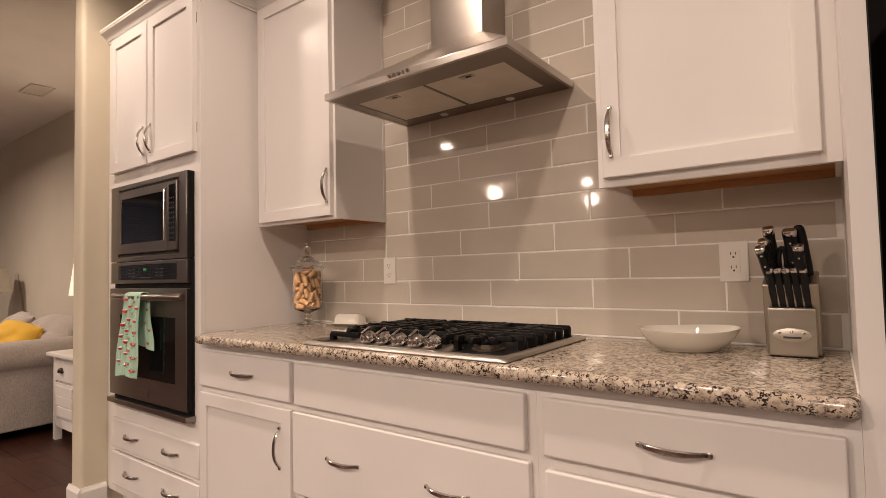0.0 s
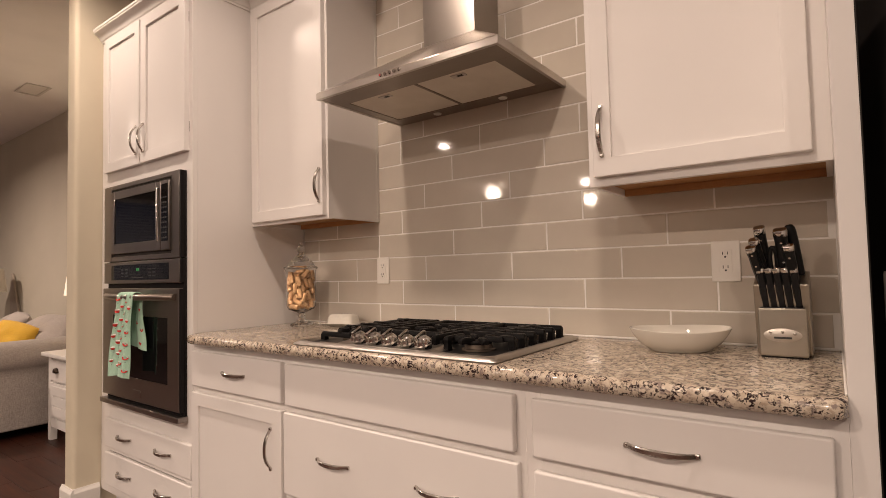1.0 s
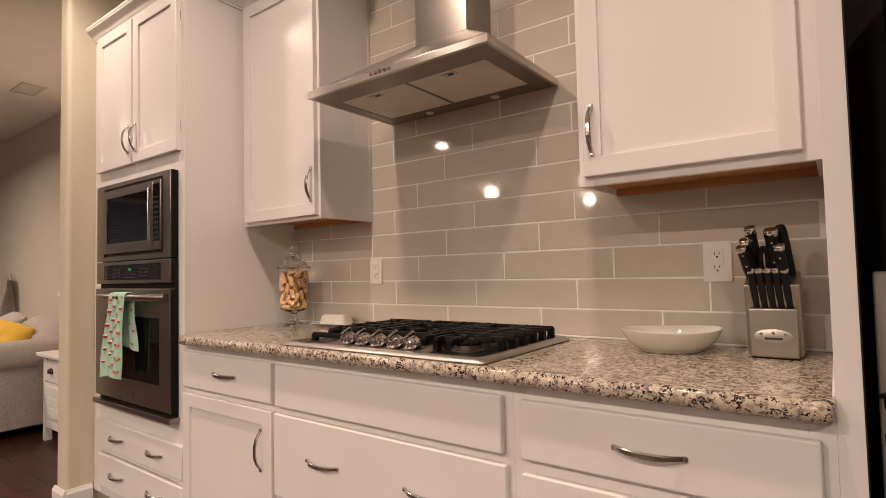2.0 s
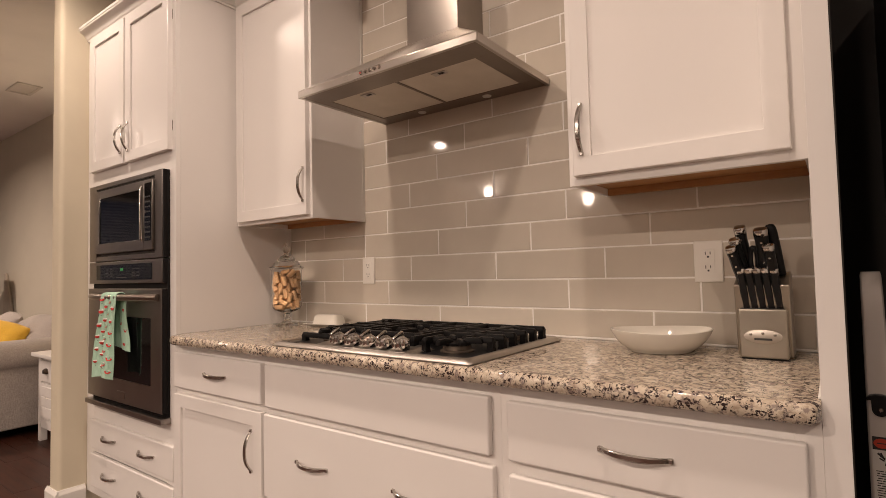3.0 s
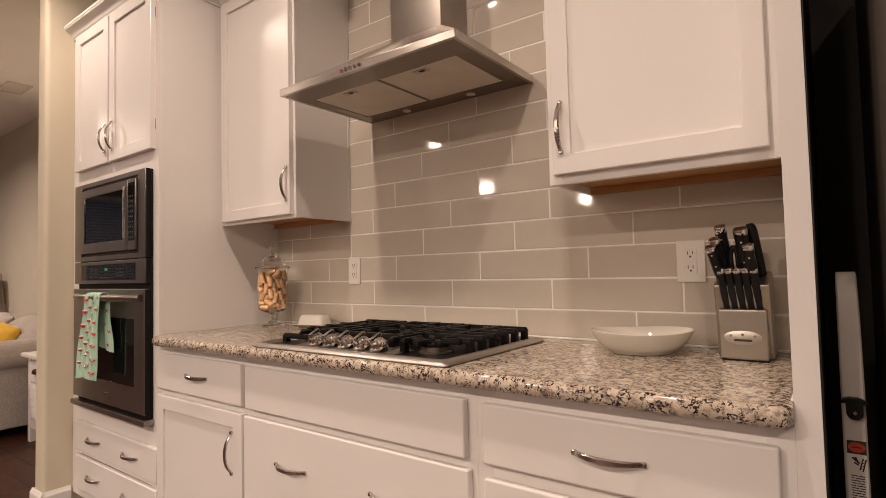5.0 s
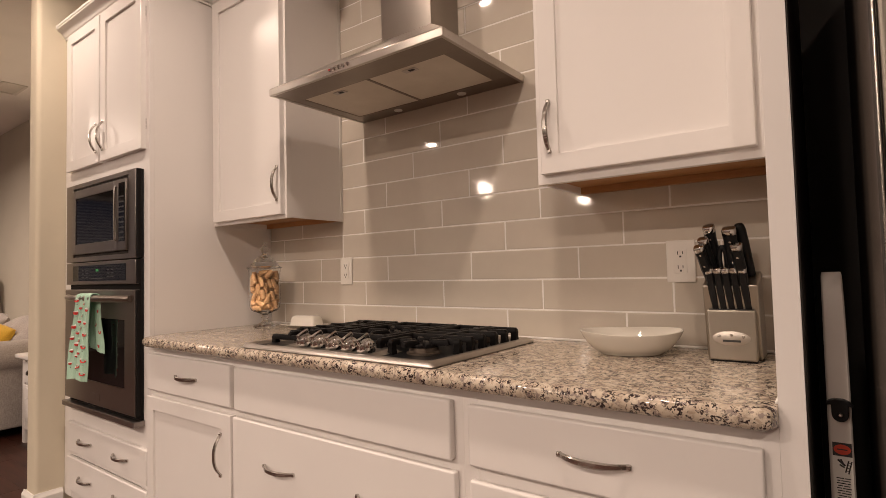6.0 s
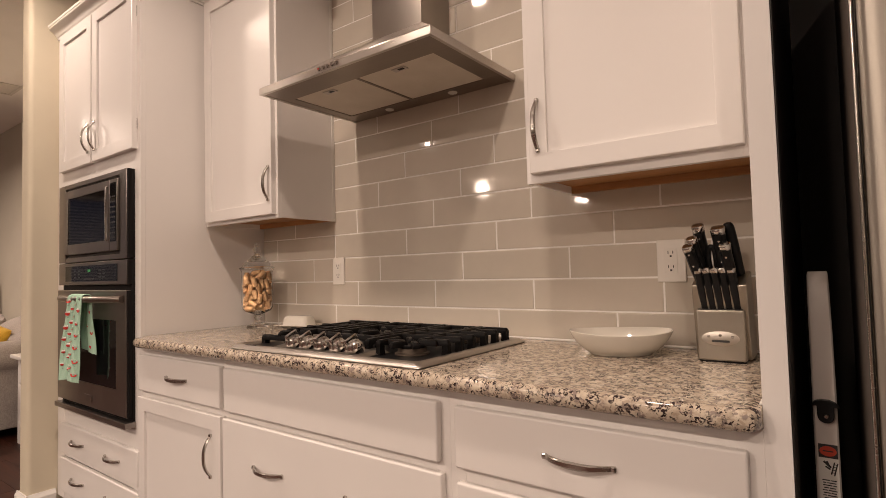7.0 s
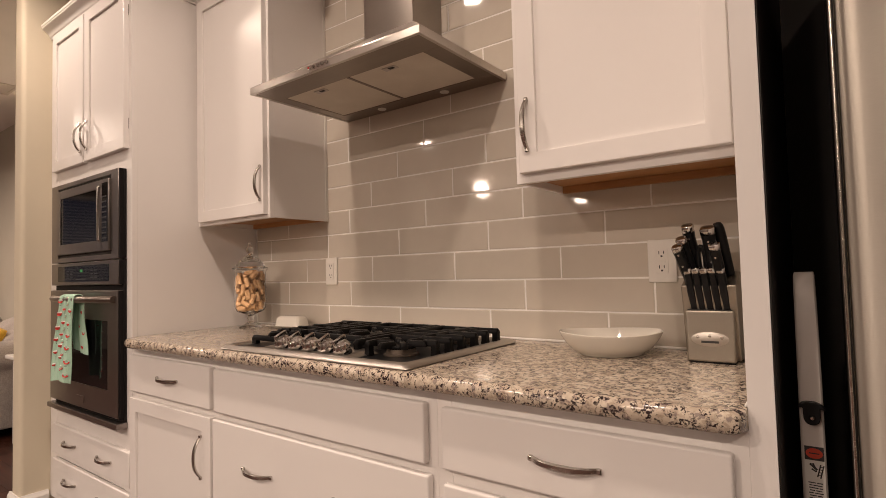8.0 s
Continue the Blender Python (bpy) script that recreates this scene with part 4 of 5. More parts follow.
# ---- butter dish ----
bd = thing("butter_dish", (-1.10, -0.075, CT), "white porcelain butter dish with a domed lid, on the worktop", "butter dish")


def loft(bm, levels, c, turn=0.0):
    """Rounded rectangles of (half length, half width, radius, height), skinned upwards."""
    rot = Euler((0, 0, radians(turn))).to_matrix()
    sections = []
    for a, b, r, z in levels:
        sections.append([Vector(c) + rot @ Vector((x, y, z)) for x, y in rounded(-a, a, -b, b, r, 5)])
    return sweep(bm, None, len(sections[0]), sections)


part("plate", loft(bmesh.new(), [(a * 1.02, b * 1.05, r, z * 1.0) for a, b, r, z in [(0.060, 0.032, 0.012, 0.0004), (0.066, 0.036, 0.014, 0.003), (0.104, 0.054, 0.022, 0.011), (0.109, 0.058, 0.024, 0.0135), (0.108, 0.057, 0.024, 0.0150), (0.075, 0.040, 0.016, 0.0105)]], (-1.085, -0.078, CT), 8), PORCELAIN, bd, smooth=60)
part("lid", loft(bmesh.new(), [(a * 0.98, b * 1.05, r, z * 1.0) for a, b, r, z in [(0.071, 0.036, 0.014, 0.0108), (0.070, 0.035, 0.014, 0.016), (0.066, 0.033, 0.015, 0.038), (0.063, 0.030, 0.015, 0.046), (0.056, 0.024, 0.014, 0.0515), (0.040, 0.013, 0.010, 0.0535)]], (-1.085, -0.078, CT), 8), PORCELAIN, bd, smooth=60)

# ---- apothecary jar of corks ----
JX, JY = -1.315, -0.125
jar = thing("glass_jar", (JX, JY, CT), "clear glass footed apothecary jar with a domed lid", "jar")
outer = [(0.0, 0.0003), (0.050, 0.0003), (0.052, 0.003), (0.046, 0.007), (0.024, 0.014), (0.012, 0.024), (0.011, 0.034), (0.017, 0.040), (0.011, 0.046), (0.013, 0.054), (0.034, 0.062), (0.058, 0.072), (0.066, 0.086), (0.068, 0.11), (0.068, 0.240), (0.070, 0.252), (0.076, 0.258)]
inner = [(0.0735, 0.259), (0.067, 0.252), (0.0655, 0.240), (0.0655, 0.11), (0.0635, 0.088), (0.056, 0.076), (0.034, 0.068), (0.0, 0.065)]
j = part("vessel", lathe(bmesh.new(), outer + inner, (JX, JY, CT), 48), GLASS, jar, smooth=60)
j.visible_shadow = False
j = part("lid", lathe(bmesh.new(), [(0.060, 0.2680)] + [(0.064, 0.2600), (0.077, 0.2605), (0.077, 0.265), (0.066, 0.270), (0.052, 0.290), (0.030, 0.312), (0.014, 0.320), (0.009, 0.330), (0.016, 0.338), (0.019, 0.348), (0.014, 0.357), (0.007, 0.362), (0.010, 0.368), (0.006, 0.376), (0.0, 0.378)], (JX, JY, CT), 48), GLASS, jar, smooth=60)
j.visible_shadow = False

corks = thing("wine_corks", (JX, JY, CT + 0.066), "loose pile of used wine corks inside the glass jar", "corks")


def cork_mesh():
    bm = lathe(bmesh.new(), [(0.0095, -0.021), (0.0108, -0.0198), (0.0110, 0.0), (0.0108, 0.0198), (0.0095, 0.021)], (0, 0, 0), 14)
    return mesh_of("cork", bm, CORK)


CORK_MESH = cork_mesh()
rng = random.Random(11)
placed = []
tries = 0
while len(placed) < 170 and tries < 60000:
    tries += 1
    lvl = min(1.0, tries / 40000)
    a, rr = rng.uniform(0, 6.283), 0.052 * math.sqrt(rng.random())
    if rng.random() < 0.55:
        rr = 0.0515
    c = Vector((rr * math.cos(a), rr * math.sin(a), 0.014 + 0.166 * min(1.0, lvl * 1.1) * rng.random() ** 0.6))
    yaw, tilt = rng.uniform(0, 6.283), rng.uniform(-1.5, 1.5)
    d = Vector((math.cos(yaw) * math.cos(tilt), math.sin(yaw) * math.cos(tilt), math.sin(tilt)))
    ends = [c + d * 0.0205 * s for s in (-1, -0.5, 0, 0.5, 1)]
    if any(Vector((e.x, e.y)).length > 0.0545 or e.z < 0.012 or e.z > 0.182 for e in ends):
        continue
    if any((e - f).length < 0.0148 for q in placed for e in ends for f in q[2]):
        continue
    placed.append((c, d, ends))
for c, d, _ in placed:
    ob = new("cork", CORK_MESH)
    ob.parent = corks
    ob.matrix_basis = Matrix.Translation(c) @ d.to_track_quat("Z", "Y").to_matrix().to_4x4()

# ---- knife block ----
kb = thing("knife_block", (0.568, -0.12, CT), "stainless steel knife block full of black handled knives", "knife block")
# the leaning body, its top sloping down towards the front, its upper back corner rounded
side = [(-0.150, CT + 0.004), (-0.050, CT + 0.004), (-0.088, CT + 0.190), (-0.091, CT + 0.201), (-0.098, CT + 0.208), (-0.107, CT + 0.2095), (-0.186, CT + 0.178)]
part("main_body", prism(bmesh.new(), side, 0, 0.508, 0.624, 0.003, 3), BLOCK_STEEL, kb)
lid_side = [(-0.184, CT + 0.1795), (-0.110, CT + 0.2090), (-0.111, CT + 0.2115), (-0.185, CT + 0.1820)]
part("slot_plate", prism(bmesh.new(), lid_side, 0, 0.518, 0.600), BLACK, kb, "black slotted top")
bm = one_box((0.516, -0.188, CT + 0.004), (0.617, -0.148, CT + 0.121), 0.004, 3)
part("front_pocket", bm, BLOCK_STEEL, kb)
part("pocket_top", one_box((0.520, -0.184, CT + 0.120), (0.613, -0.152, CT + 0.1225), 0.0006), BLACK, kb)
part("base", one_box((0.519, -0.184, CT + 0.0003), (0.616, -0.055, CT + 0.0048), 0.001), BLACK, kb, "black rubber base")
bm = bmesh.new()
m = Matrix.Translation((0.566, -0.1878, CT + 0.0555)) @ Euler((math.pi / 2, 0, 0)).to_matrix().to_4x4() @ Matrix.Diagonal((0.96, 0.40, 1, 1))
lathe(bm, [(0.041, 0), (0.041, 0.0012), (0.038, 0.002), (0, 0.002)], None, 40, m)
badge = part("badge", bm, BADGE_STEEL, kb, "oval polished plaque")
bm = bmesh.new()
box(bm, (0.5480, -0.1902, CT + 0.0470), (0.5850, -0.1897, CT + 0.0520), 0)
part("print_bar", bm, PRINT, badge)
for dx in (-0.025, 0.0, 0.025):
    mm = Matrix.Translation((0.566 + dx, -0.1897, CT + (0.0630 if dx == 0 else 0.0600))) @ Euler((math.pi / 2, 0, 0)).to_matrix().to_4x4()
    part("rivet", lathe(bmesh.new(), [(0.0036, 0), (0.003, 0.0012), (0, 0.0018)], None, 14, mm), NICKEL, badge)


def knife(x, y, z, length, width, thick, lean_y, lean_x, rivets):
    """A handle that stands out of its slot, with a steel butt cap and rivets."""
    up = Vector((lean_x, lean_y, 1)).normalized()
    side = Vector((1, 0, 0)) - up * up.x
    side.normalize()
    fwd = up.cross(side)
    base = Vector((x, y, z))

    def section(s, a, b):
        c = base + up * (s * length)
        return [c + side * a * cx + fwd * b * cy for cx, cy in ((-1, -0.5), (-0.6, -1), (0.6, -1), (1, -0.5), (1, 0.5), (0.6, 1), (-0.6, 1), (-1, 0.5))]

    w, t = width * 0.56, thick * 0.55
    bm = sweep(bmesh.new(), None, 8, [section(s, w * k, t * q) for s, k, q in ((-0.06, 0.75, 0.8), (0.0, 0.95, 0.95), (0.12, 0.9, 0.9), (0.4, 1.0, 1.0), (0.74, 0.92, 0.95), (0.869, 1.02, 1.09))])
    h = part("knife", bm, BLACK, kb, "black riveted knife handle", 50)
    bm = sweep(bmesh.new(), None, 8, [section(s, w * k, t * q) for s, k, q in ((0.87, 1.03, 1.10), (0.97, 1.06, 1.13), (1.0, 0.92, 0.92))])
    part("butt_cap", bm, CHROME, h, "polished steel butt cap", 25)
    for s in rivets:
        c = base + up * (s * length) - fwd * (t * -1.0 if fwd.y < 0 else t)
        n = fwd if fwd.y < 0 else -fwd
        mm = Matrix.Translation(c - n * 0.0003) @ n.to_track_quat("Z", "Y").to_matrix().to_4x4()
        part("rivet", lathe(bmesh.new(), [(0.0026, 0), (0.0024, 0.001), (0, 0.0013)], None, 10, mm), CHROME, h)


for k in range(5):
    knife(0.534 + 0.0172 * k, -0.167, CT + 0.122, 0.101, 0.0170, 0.018, -0.22 + 0.01 * (k % 2), -0.10, ())
def standing_knife(base, tip, width, thick, rivets):
    d = Vector(tip) - Vector(base)
    knife(*base, d.length, width, thick, d.y / d.z, d.x / d.z, rivets)


standing_knife((0.528, -0.172, 1.098), (0.509, -0.215, 1.186), 0.020, 0.021, (0.2, 0.5, 0.8))
standing_knife((0.532, -0.150, 1.107), (0.515, -0.195, 1.205), 0.021, 0.022, (0.4, 0.75))
standing_knife((0.538, -0.128, 1.116), (0.525, -0.175, 1.236), 0.022, 0.023, (0.75,))
standing_knife((0.576, -0.145, 1.109), (0.571, -0.190, 1.227), 0.026, 0.024, (0.35, 0.75))
standing_knife((0.594, -0.172, 1.098), (0.587, -0.215, 1.187), 0.021, 0.021, (0.3, 0.7))
# sharpening steel and shears
TOPZ = CT + 0.190
mm = Matrix.Translation((0.605, -0.125, CT + 0.202)) @ Vector((-0.14, -0.34, 1)).to_track_quat("Z", "Y").to_matrix().to_4x4()
bm = lathe(bmesh.new(), [(0.0, 0.0), (0.0105, 0.0), (0.0115, 0.03), (0.0130, 0.08), (0.0130, 0.112), (0.0115, 0.122), (0.008, 0.128), (0.0, 0.130)], None, 18, mm)
part("shears_handle", bm, BLACK, kb, "black moulded shears handle")
ring = [(0.553 + 0.0080 * math.cos(a), -0.165 - 0.0105 * math.sin(a), TOPZ + 0.048 + 0.031 * math.sin(a)) for a in (2 * math.pi * k / 24 for k in range(24))]
bm = bmesh.new()
secs = []
for k in range(24):
    p, q = Vector(ring[k]), Vector(ring[(k + 1) % 24])
    d = (q - p).normalized()
    s1 = Vector((0, -1, -0.2)).normalized()
    s2 = d.cross(s1).normalized()
    secs.append([bm.verts.new(p + 0.006 * (math.cos(a) * s1 + math.sin(a) * s2)) for a in (2 * math.pi * i / 8 for i in range(8))])
for k in range(24):
    for i in range(8):
        bm.faces.new((secs[k][i], secs[k][(i + 1) % 8], secs[(k + 1) % 24][(i + 1) % 8], secs[(k + 1) % 24][i]))
bmesh.ops.recalc_face_normals(bm, faces=bm.faces)
part("shears_loop", bm, BLACK, kb, "black finger loop of the shears", 60)

# ---- dish towel over the oven handle ----
towel = thing("dish_towel", (-1.91, OY - 0.05, 0.77), "mint green dish towel with red print over the oven handle", "towel")


def cloth_point(u, v, side):
    """u across the towel, v down from the handle; side -1 hangs in front, 1 behind."""
    drop = (0.362, 0.222)[side > 0]
    x = -1.932 + (0.146 if side < 0 else 0.110) * u + (0.050 + 0.008 * v if side > 0 else -0.046 * v) + 0.022 * v * (u - 0.5) + 0.006 * math.sin(v * 7 + u * 2)
    fold = 0.010 * math.sin(u * 9.5 + 0.6 + v * 0.9) * (0.35 + 0.65 * v) + 0.004 * math.sin(u * 21 + v * 3)
    hy = OY - 0.043
    if side < 0:
        return Vector((x, hy - 0.017 - 0.010 * v - fold * 0.8, HZ2 + 0.006 - drop * v + 0.008 * math.sin(u * 3.1) * v))
    return Vector((x, hy + 0.017 + 0.006 * v - fold * 0.35, HZ2 + 0.006 - drop * v - 0.02 * u * v))


def cloth():
    bm = bmesh.new()
    nu = 26
    rows = []
    for i in range(25):
        rows.append([cloth_point(k / nu, 1 - i / 24, -1) for k in range(nu + 1)])
    for i in range(1, 8):
        a = math.pi * i / 8
        row = []
        for k in range(nu + 1):
            p, q = cloth_point(k / nu, 0, -1), cloth_point(k / nu, 0, 1)
            s = (1 - math.cos(a)) / 2
            e = p.lerp(q, s)
            e.z += 0.0165 * math.sin(a)
            row.append(e)
        rows.append(row)
    for i in range(19):
        rows.append([cloth_point(k / nu, i / 18, 1) for k in range(nu + 1)])
    grid = [[bm.verts.new(p) for p in r] for r in rows]
    for a, b in zip(grid, grid[1:]):
        for k in range(nu):
            bm.faces.new((a[k], a[k + 1], b[k + 1], b[k]))
    bmesh.ops.recalc_face_normals(bm, faces=bm.faces)
    bmesh.ops.solidify(bm, geom=bm.faces[:], thickness=0.0022)
    return bm


part("cloth", cloth(), MINT, towel, smooth=70)


def print_patch(name, shape, u0, v0, su, sv, mat, side, lift):
    """A small printed shape that follows the cloth. shape: outline points in -1..1."""
    bm = bmesh.new()
    vs = []
    for px, py in shape:
        u, v = u0 + su * px, v0 + sv * py
        p = cloth_point(u, v, side)
        n = (cloth_point(u + 0.01, v, side) - p).cross(cloth_point(u, v + 0.01, side) - p).normalized()
        if n.y > 0:
            n = -n
        vs.append(bm.verts.new(p + n * lift))
    bm.faces.new(vs)
    part(name, bm, mat, towel)


CUP = [(-1, -0.2)] + [(math.cos(math.pi - math.pi * k / 8), -0.2 + 1.1 * math.sin(math.pi * k / 8)) for k in range(1, 8)] + [(1, -0.2)]
FOAM = [(-1, -0.25), (-0.9, -0.7), (-0.45, -0.95), (0, -0.8), (0.45, -0.98), (0.9, -0.7), (1, -0.25)]
rng = random.Random(4)
for k in range(4):
    for i in range(7):
        u = (0.14, 0.38, 0.62, 0.86)[k] + rng.uniform(-0.03, 0.03)
        v = 0.05 + (0.0, 0.085, 0.02, 0.10)[k] + 0.150 * i + rng.uniform(-0.012, 0.012)
        if v > 0.95:
            continue
        s = rng.choice((0.115, 0.100, 0.085))
        print_patch("red_print", CUP, u, v, s, s * 0.25, RED, -1, 0.0032)
        print_patch("white_print", FOAM, u, v, s, s * 0.25, WHITE_PRINT, -1, 0.0034)
        if s > 0.07 and v < 0.88:
            print_patch("dark_print", [(-1, -0.3), (1, -0.3), (1, 0.3), (-1, 0.3)], u + 0.02, v + 0.050, 0.03, 0.006, PRINT_GREY, -1, 0.0032)
for u, v in ((0.8, 0.25), (0.62, 0.5), (0.86, 0.62), (0.7, 0.88)):
    print_patch("red_print", CUP, u, v, 0.08, 0.05, RED, 1, 0.0032)

# ---- refrigerator ----
fr = thing("refrigerator", (1.25, -0.42, 0), "large stainless french door refrigerator with black sides", "refrigerator")
part("body", one_box((0.8125, -0.765, 0.02), (1.700, -0.03, 1.775), 0.006), FRIDGE_SIDE, fr, "black painted cabinet")


def fridge_door(name, x0, x1, z0, z1):
    # gently bowed front, turned in at both ends
    half = [(0.0042, -0.800), (0.0042, -0.837), (0.0062, -0.8420), (0.014, -0.8455), (0.024, -0.8485), (0.040, -0.8510), (0.060, -0.8530), (0.090, -0.8545), (0.130, -0.8555)]
    outline = [(x0 + a, y) for a, y in half] + [(x1 - a, y) for a, y in reversed(half)]
    bm = bmesh.new()
    prism(bm, outline, 2, z0, z1, 0)
    d = part(name, bm, FRIDGE_STEEL, fr, "brushed stainless front", 50)
    part("door_side", one_box((x0 + 0.001, -0.834, z0 + 0.004), (x1 - 0.001, -0.776, z1 - 0.004), 0.003), GASKET_GAP_SHADE, d, "dark door edge")
    for a, b in ((x0, x0 + 0.0026), (x1 - 0.0026, x1)):
        part("edge_trim", one_box((a, -0.8415, z0), (b, -0.8342, z1), 0.0018, 3), NICKEL, d, "polished edge strip")
    part("gasket", one_box((x0 + 0.012, -0.7765, z0 + 0.012), (x1 - 0.012, -0.7645, z1 - 0.012), 0), GASKET_GAP_SHADE, d)
    return d


dl = fridge_door("door", 0.8105, 1.246, 0.72, 1.77)
dr = fridge_door("door", 1.252, 1.697, 0.72, 1.77)
fridge_door("freezer_drawer", 0.8105, 1.697, 0.06, 0.712)
for d, hx in ((dl, 1.205), (dr, 1.293)):
    bm = tube(bmesh.new(), [(hx, -0.852, 0.90), (hx, -0.905, 0.92), (hx, -0.908, 1.25), (hx, -0.905, 1.58), (hx, -0.852, 1.60)], 0.012, 12)
    part("handle", bm, STEEL_UP, d)
for fx in (0.85, 1.65):
    for fy in (-0.70, -0.1):
        part("foot", lathe(bmesh.new(), [(0.02, 0), (0.02, 0.012), (0.012, 0.022)], (fx, fy, 0), 16), BLACK, fr)

# ---- folded step ladder stored in the gap beside the refrigerator ----
lad = thing("step_ladder", (0.7580, -0.25, 0), "folded aluminium step ladder stored beside the refrigerator", "ladder")
for ry in (-0.470, -0.080):
    bm = bmesh.new()
    secs = []
    top = 1.124 if ry < -0.3 else 0.560
    for s, dy in ((0.0, 0), (0.3 * top, 0), (0.6 * top, 0), (0.83 * top, 0), (0.9 * top, 0.002), (0.94 * top, 0.004), (top - 0.035, 0.006), (top - 0.006, 0.012), (top, 0.016)):
        w = 0.0184 - 0.0024 * (s / top)
        w *= {top - 0.006: 0.98, top: 0.90}.get(s, 1.0)
        bend = 0.0022 * max(0.0, (s / top - 0.80) / 0.20) ** 2
        secs.append([Vector((0.7585 + a * w - (bend if a > 0 else 0.0), ry + dy + b, s)) for a, b in ((-1, 0.002), (-0.85, 0), (0.85, 0), (1, 0.002), (1, 0.024), (-1, 0.024))])
    sweep(bm, None, 6, secs)
    rail = part("rail", bm, ALUMINIUM, lad, "pale aluminium side rail")
    part("rail_foot", one_box((0.7390, ry - 0.004, 0), (0.7780, ry + 0.028, 0.03), 0.003), BLACK, lad, "black rubber foot")
    if ry < -0.3:
        front_rail = rail
for z in (0.15, 0.33, 0.50):
    part("step", one_box((0.7440, -0.445, z), (0.7730, -0.081, z + 0.07), 0.003), ALUMINIUM, lad)
bm = bmesh.new()
dome = [(0.7595 + 0.0115 * math.sin(a), 0.888 - 0.0115 * math.cos(a)) for a in (math.pi / 2 * (1 - k / 5) for k in range(11))]
prism(bm, [(0.7475, 0.904), (0.7415, 0.903), (0.7410, 0.906), (0.7450, 0.911), (0.7530, 0.9135), (0.7650, 0.9135), (0.7730, 0.910), (0.7785, 0.904), (0.7780, 0.902), (0.7712, 0.903)] + dome, 1, -0.482, -0.4695, 0.0012)
clip = part("lock_clip", bm, BLACK, lad, "black plastic locking clip")
mm = Matrix.Translation((0.7600, -0.482, 0.889)) @ Euler((math.pi / 2, 0, 0)).to_matrix().to_4x4()
part("lock_pin", lathe(bmesh.new(), [(0.0048, 0), (0.0042, 0.003), (0.0025, 0.005), (0, 0.0055)], None, 18, mm), CHROME, clip, "pale steel pin")
yl = -0.4702
part("warning_label", one_box((0.7465, yl - 0.0006, 0.818), (0.7725, yl, 0.840), 0), PRINT, lad, "black warning label with a red oval")
bm = bmesh.new()
mm = Matrix.Translation((0.7595, yl - 0.0005, 0.829)) @ Euler((math.pi / 2, 0, 0)).to_matrix().to_4x4() @ Matrix.Diagonal((1, 0.72, 1, 1))
lathe(bm, [(0.0115, 0), (0.0115, 0.0006), (0, 0.0006)], None, 28, mm)
part("red_oval", bm, material("label_red", (0.62, 0.07, 0.035), 0.5), lad)
part("label_bars", one_box((0.7525, yl - 0.0015, 0.8283), (0.7665, yl - 0.0010, 0.8300), 0), PRINT, lad)
part("label_sheet", one_box((0.7460, yl - 0.0005, 0.60), (0.7730, yl - 0.0001, 0.8175), 0), WHITE_PRINT, lad, "white sticker with tiny print")
bm = bmesh.new()
for a, b, w in (((0.7625, 0.792), (0.7675, 0.812), 0.0009), ((0.7665, 0.790), (0.7715, 0.811), 0.0009), ((0.7530, 0.812), (0.7625, 0.803), 0.0016), ((0.7550, 0.804), (0.7615, 0.800), 0.0012), ((0.7570, 0.813), (0.7600, 0.806), 0.0012)):
    d = Vector((b[0] - a[0], b[1] - a[1])).normalized()
    s = Vector((-d.y, d.x)) * w
    prism(bm, [(a[0] + s.x, a[1] + s.y), (b[0] + s.x, b[1] + s.y), (b[0] - s.x, b[1] - s.y), (a[0] - s.x, a[1] - s.y)], 1, yl - 0.0011, yl - 0.0005)
for k in range(4):
    box(bm, (0.7640 + 0.0011 * k, yl - 0.0011, 0.7945 + 0.0045 * k), (0.7685 + 0.0011 * k, yl - 0.0005, 0.7955 + 0.0045 * k), 0)
part("pictogram", bm, PRINT, lad)
bm = bmesh.new()
for k in range(36):
    z = 0.7810 - 0.0041 * k
    w = (0.0098, 0.0088, 0.0094, 0.0082)[k % 4]
    cut = (0.001, -0.004, 0.004, -0.001, -0.0025)[k % 5]
    box(bm, (0.7595 - w, yl - 0.0009, z), (0.7595 + cut - 0.0006, yl - 0.0005, z + 0.0015), 0)
    box(bm, (0.7595 + cut + 0.0006, yl - 0.0009, z), (0.7595 + w, yl - 0.0005, z + 0.0015), 0)
part("print_bars", bm, PRINT, lad)
lad.location.x += 0.003


# ---- window with blinds in the far living room wall ----
win = thing("window_1", (-8.99, -3.3, 1.0), "window at dusk behind white horizontal blinds", "window", kind="structure")
wy0, wy1, wz0, wz1 = -4.3, -2.75, 1.0, 2.45
part("pane", one_box((-8.998, wy0, wz0), (-8.990, wy1, wz1), 0), DUSK, win, "dusk sky behind the glass")
bm = bmesh.new()
for lo, hi in (((wy0 - 0.07, wz0 - 0.07), (wy1 + 0.07, wz0)), ((wy0 - 0.07, wz1), (wy1 + 0.07, wz1 + 0.07)), ((wy0 - 0.07, wz0), (wy0, wz1)), ((wy1, wz0), (wy1 + 0.07, wz1))):
    box(bm, (-8.9995, *lo), (-8.965, *hi), 0.003)
part("window_frame", bm, TRIM, win)
SLAT = mesh_of("slat", one_box((-0.022, wy0 - (wy0 + wy1) / 2 + 0.004, -0.0015), (0.022, wy1 - (wy0 + wy1) / 2 - 0.004, 0.0015), 0), TRIM)
for k in range(29):
    ob = new("slat", SLAT)
    ob.parent = win
    ob.matrix_basis = Matrix.Translation(Vector((-8.955, (wy0 + wy1) / 2, wz0 + 0.02 + 0.05 * k)) - win.location) @ Euler((0, radians(24), 0)).to_matrix().to_4x4()

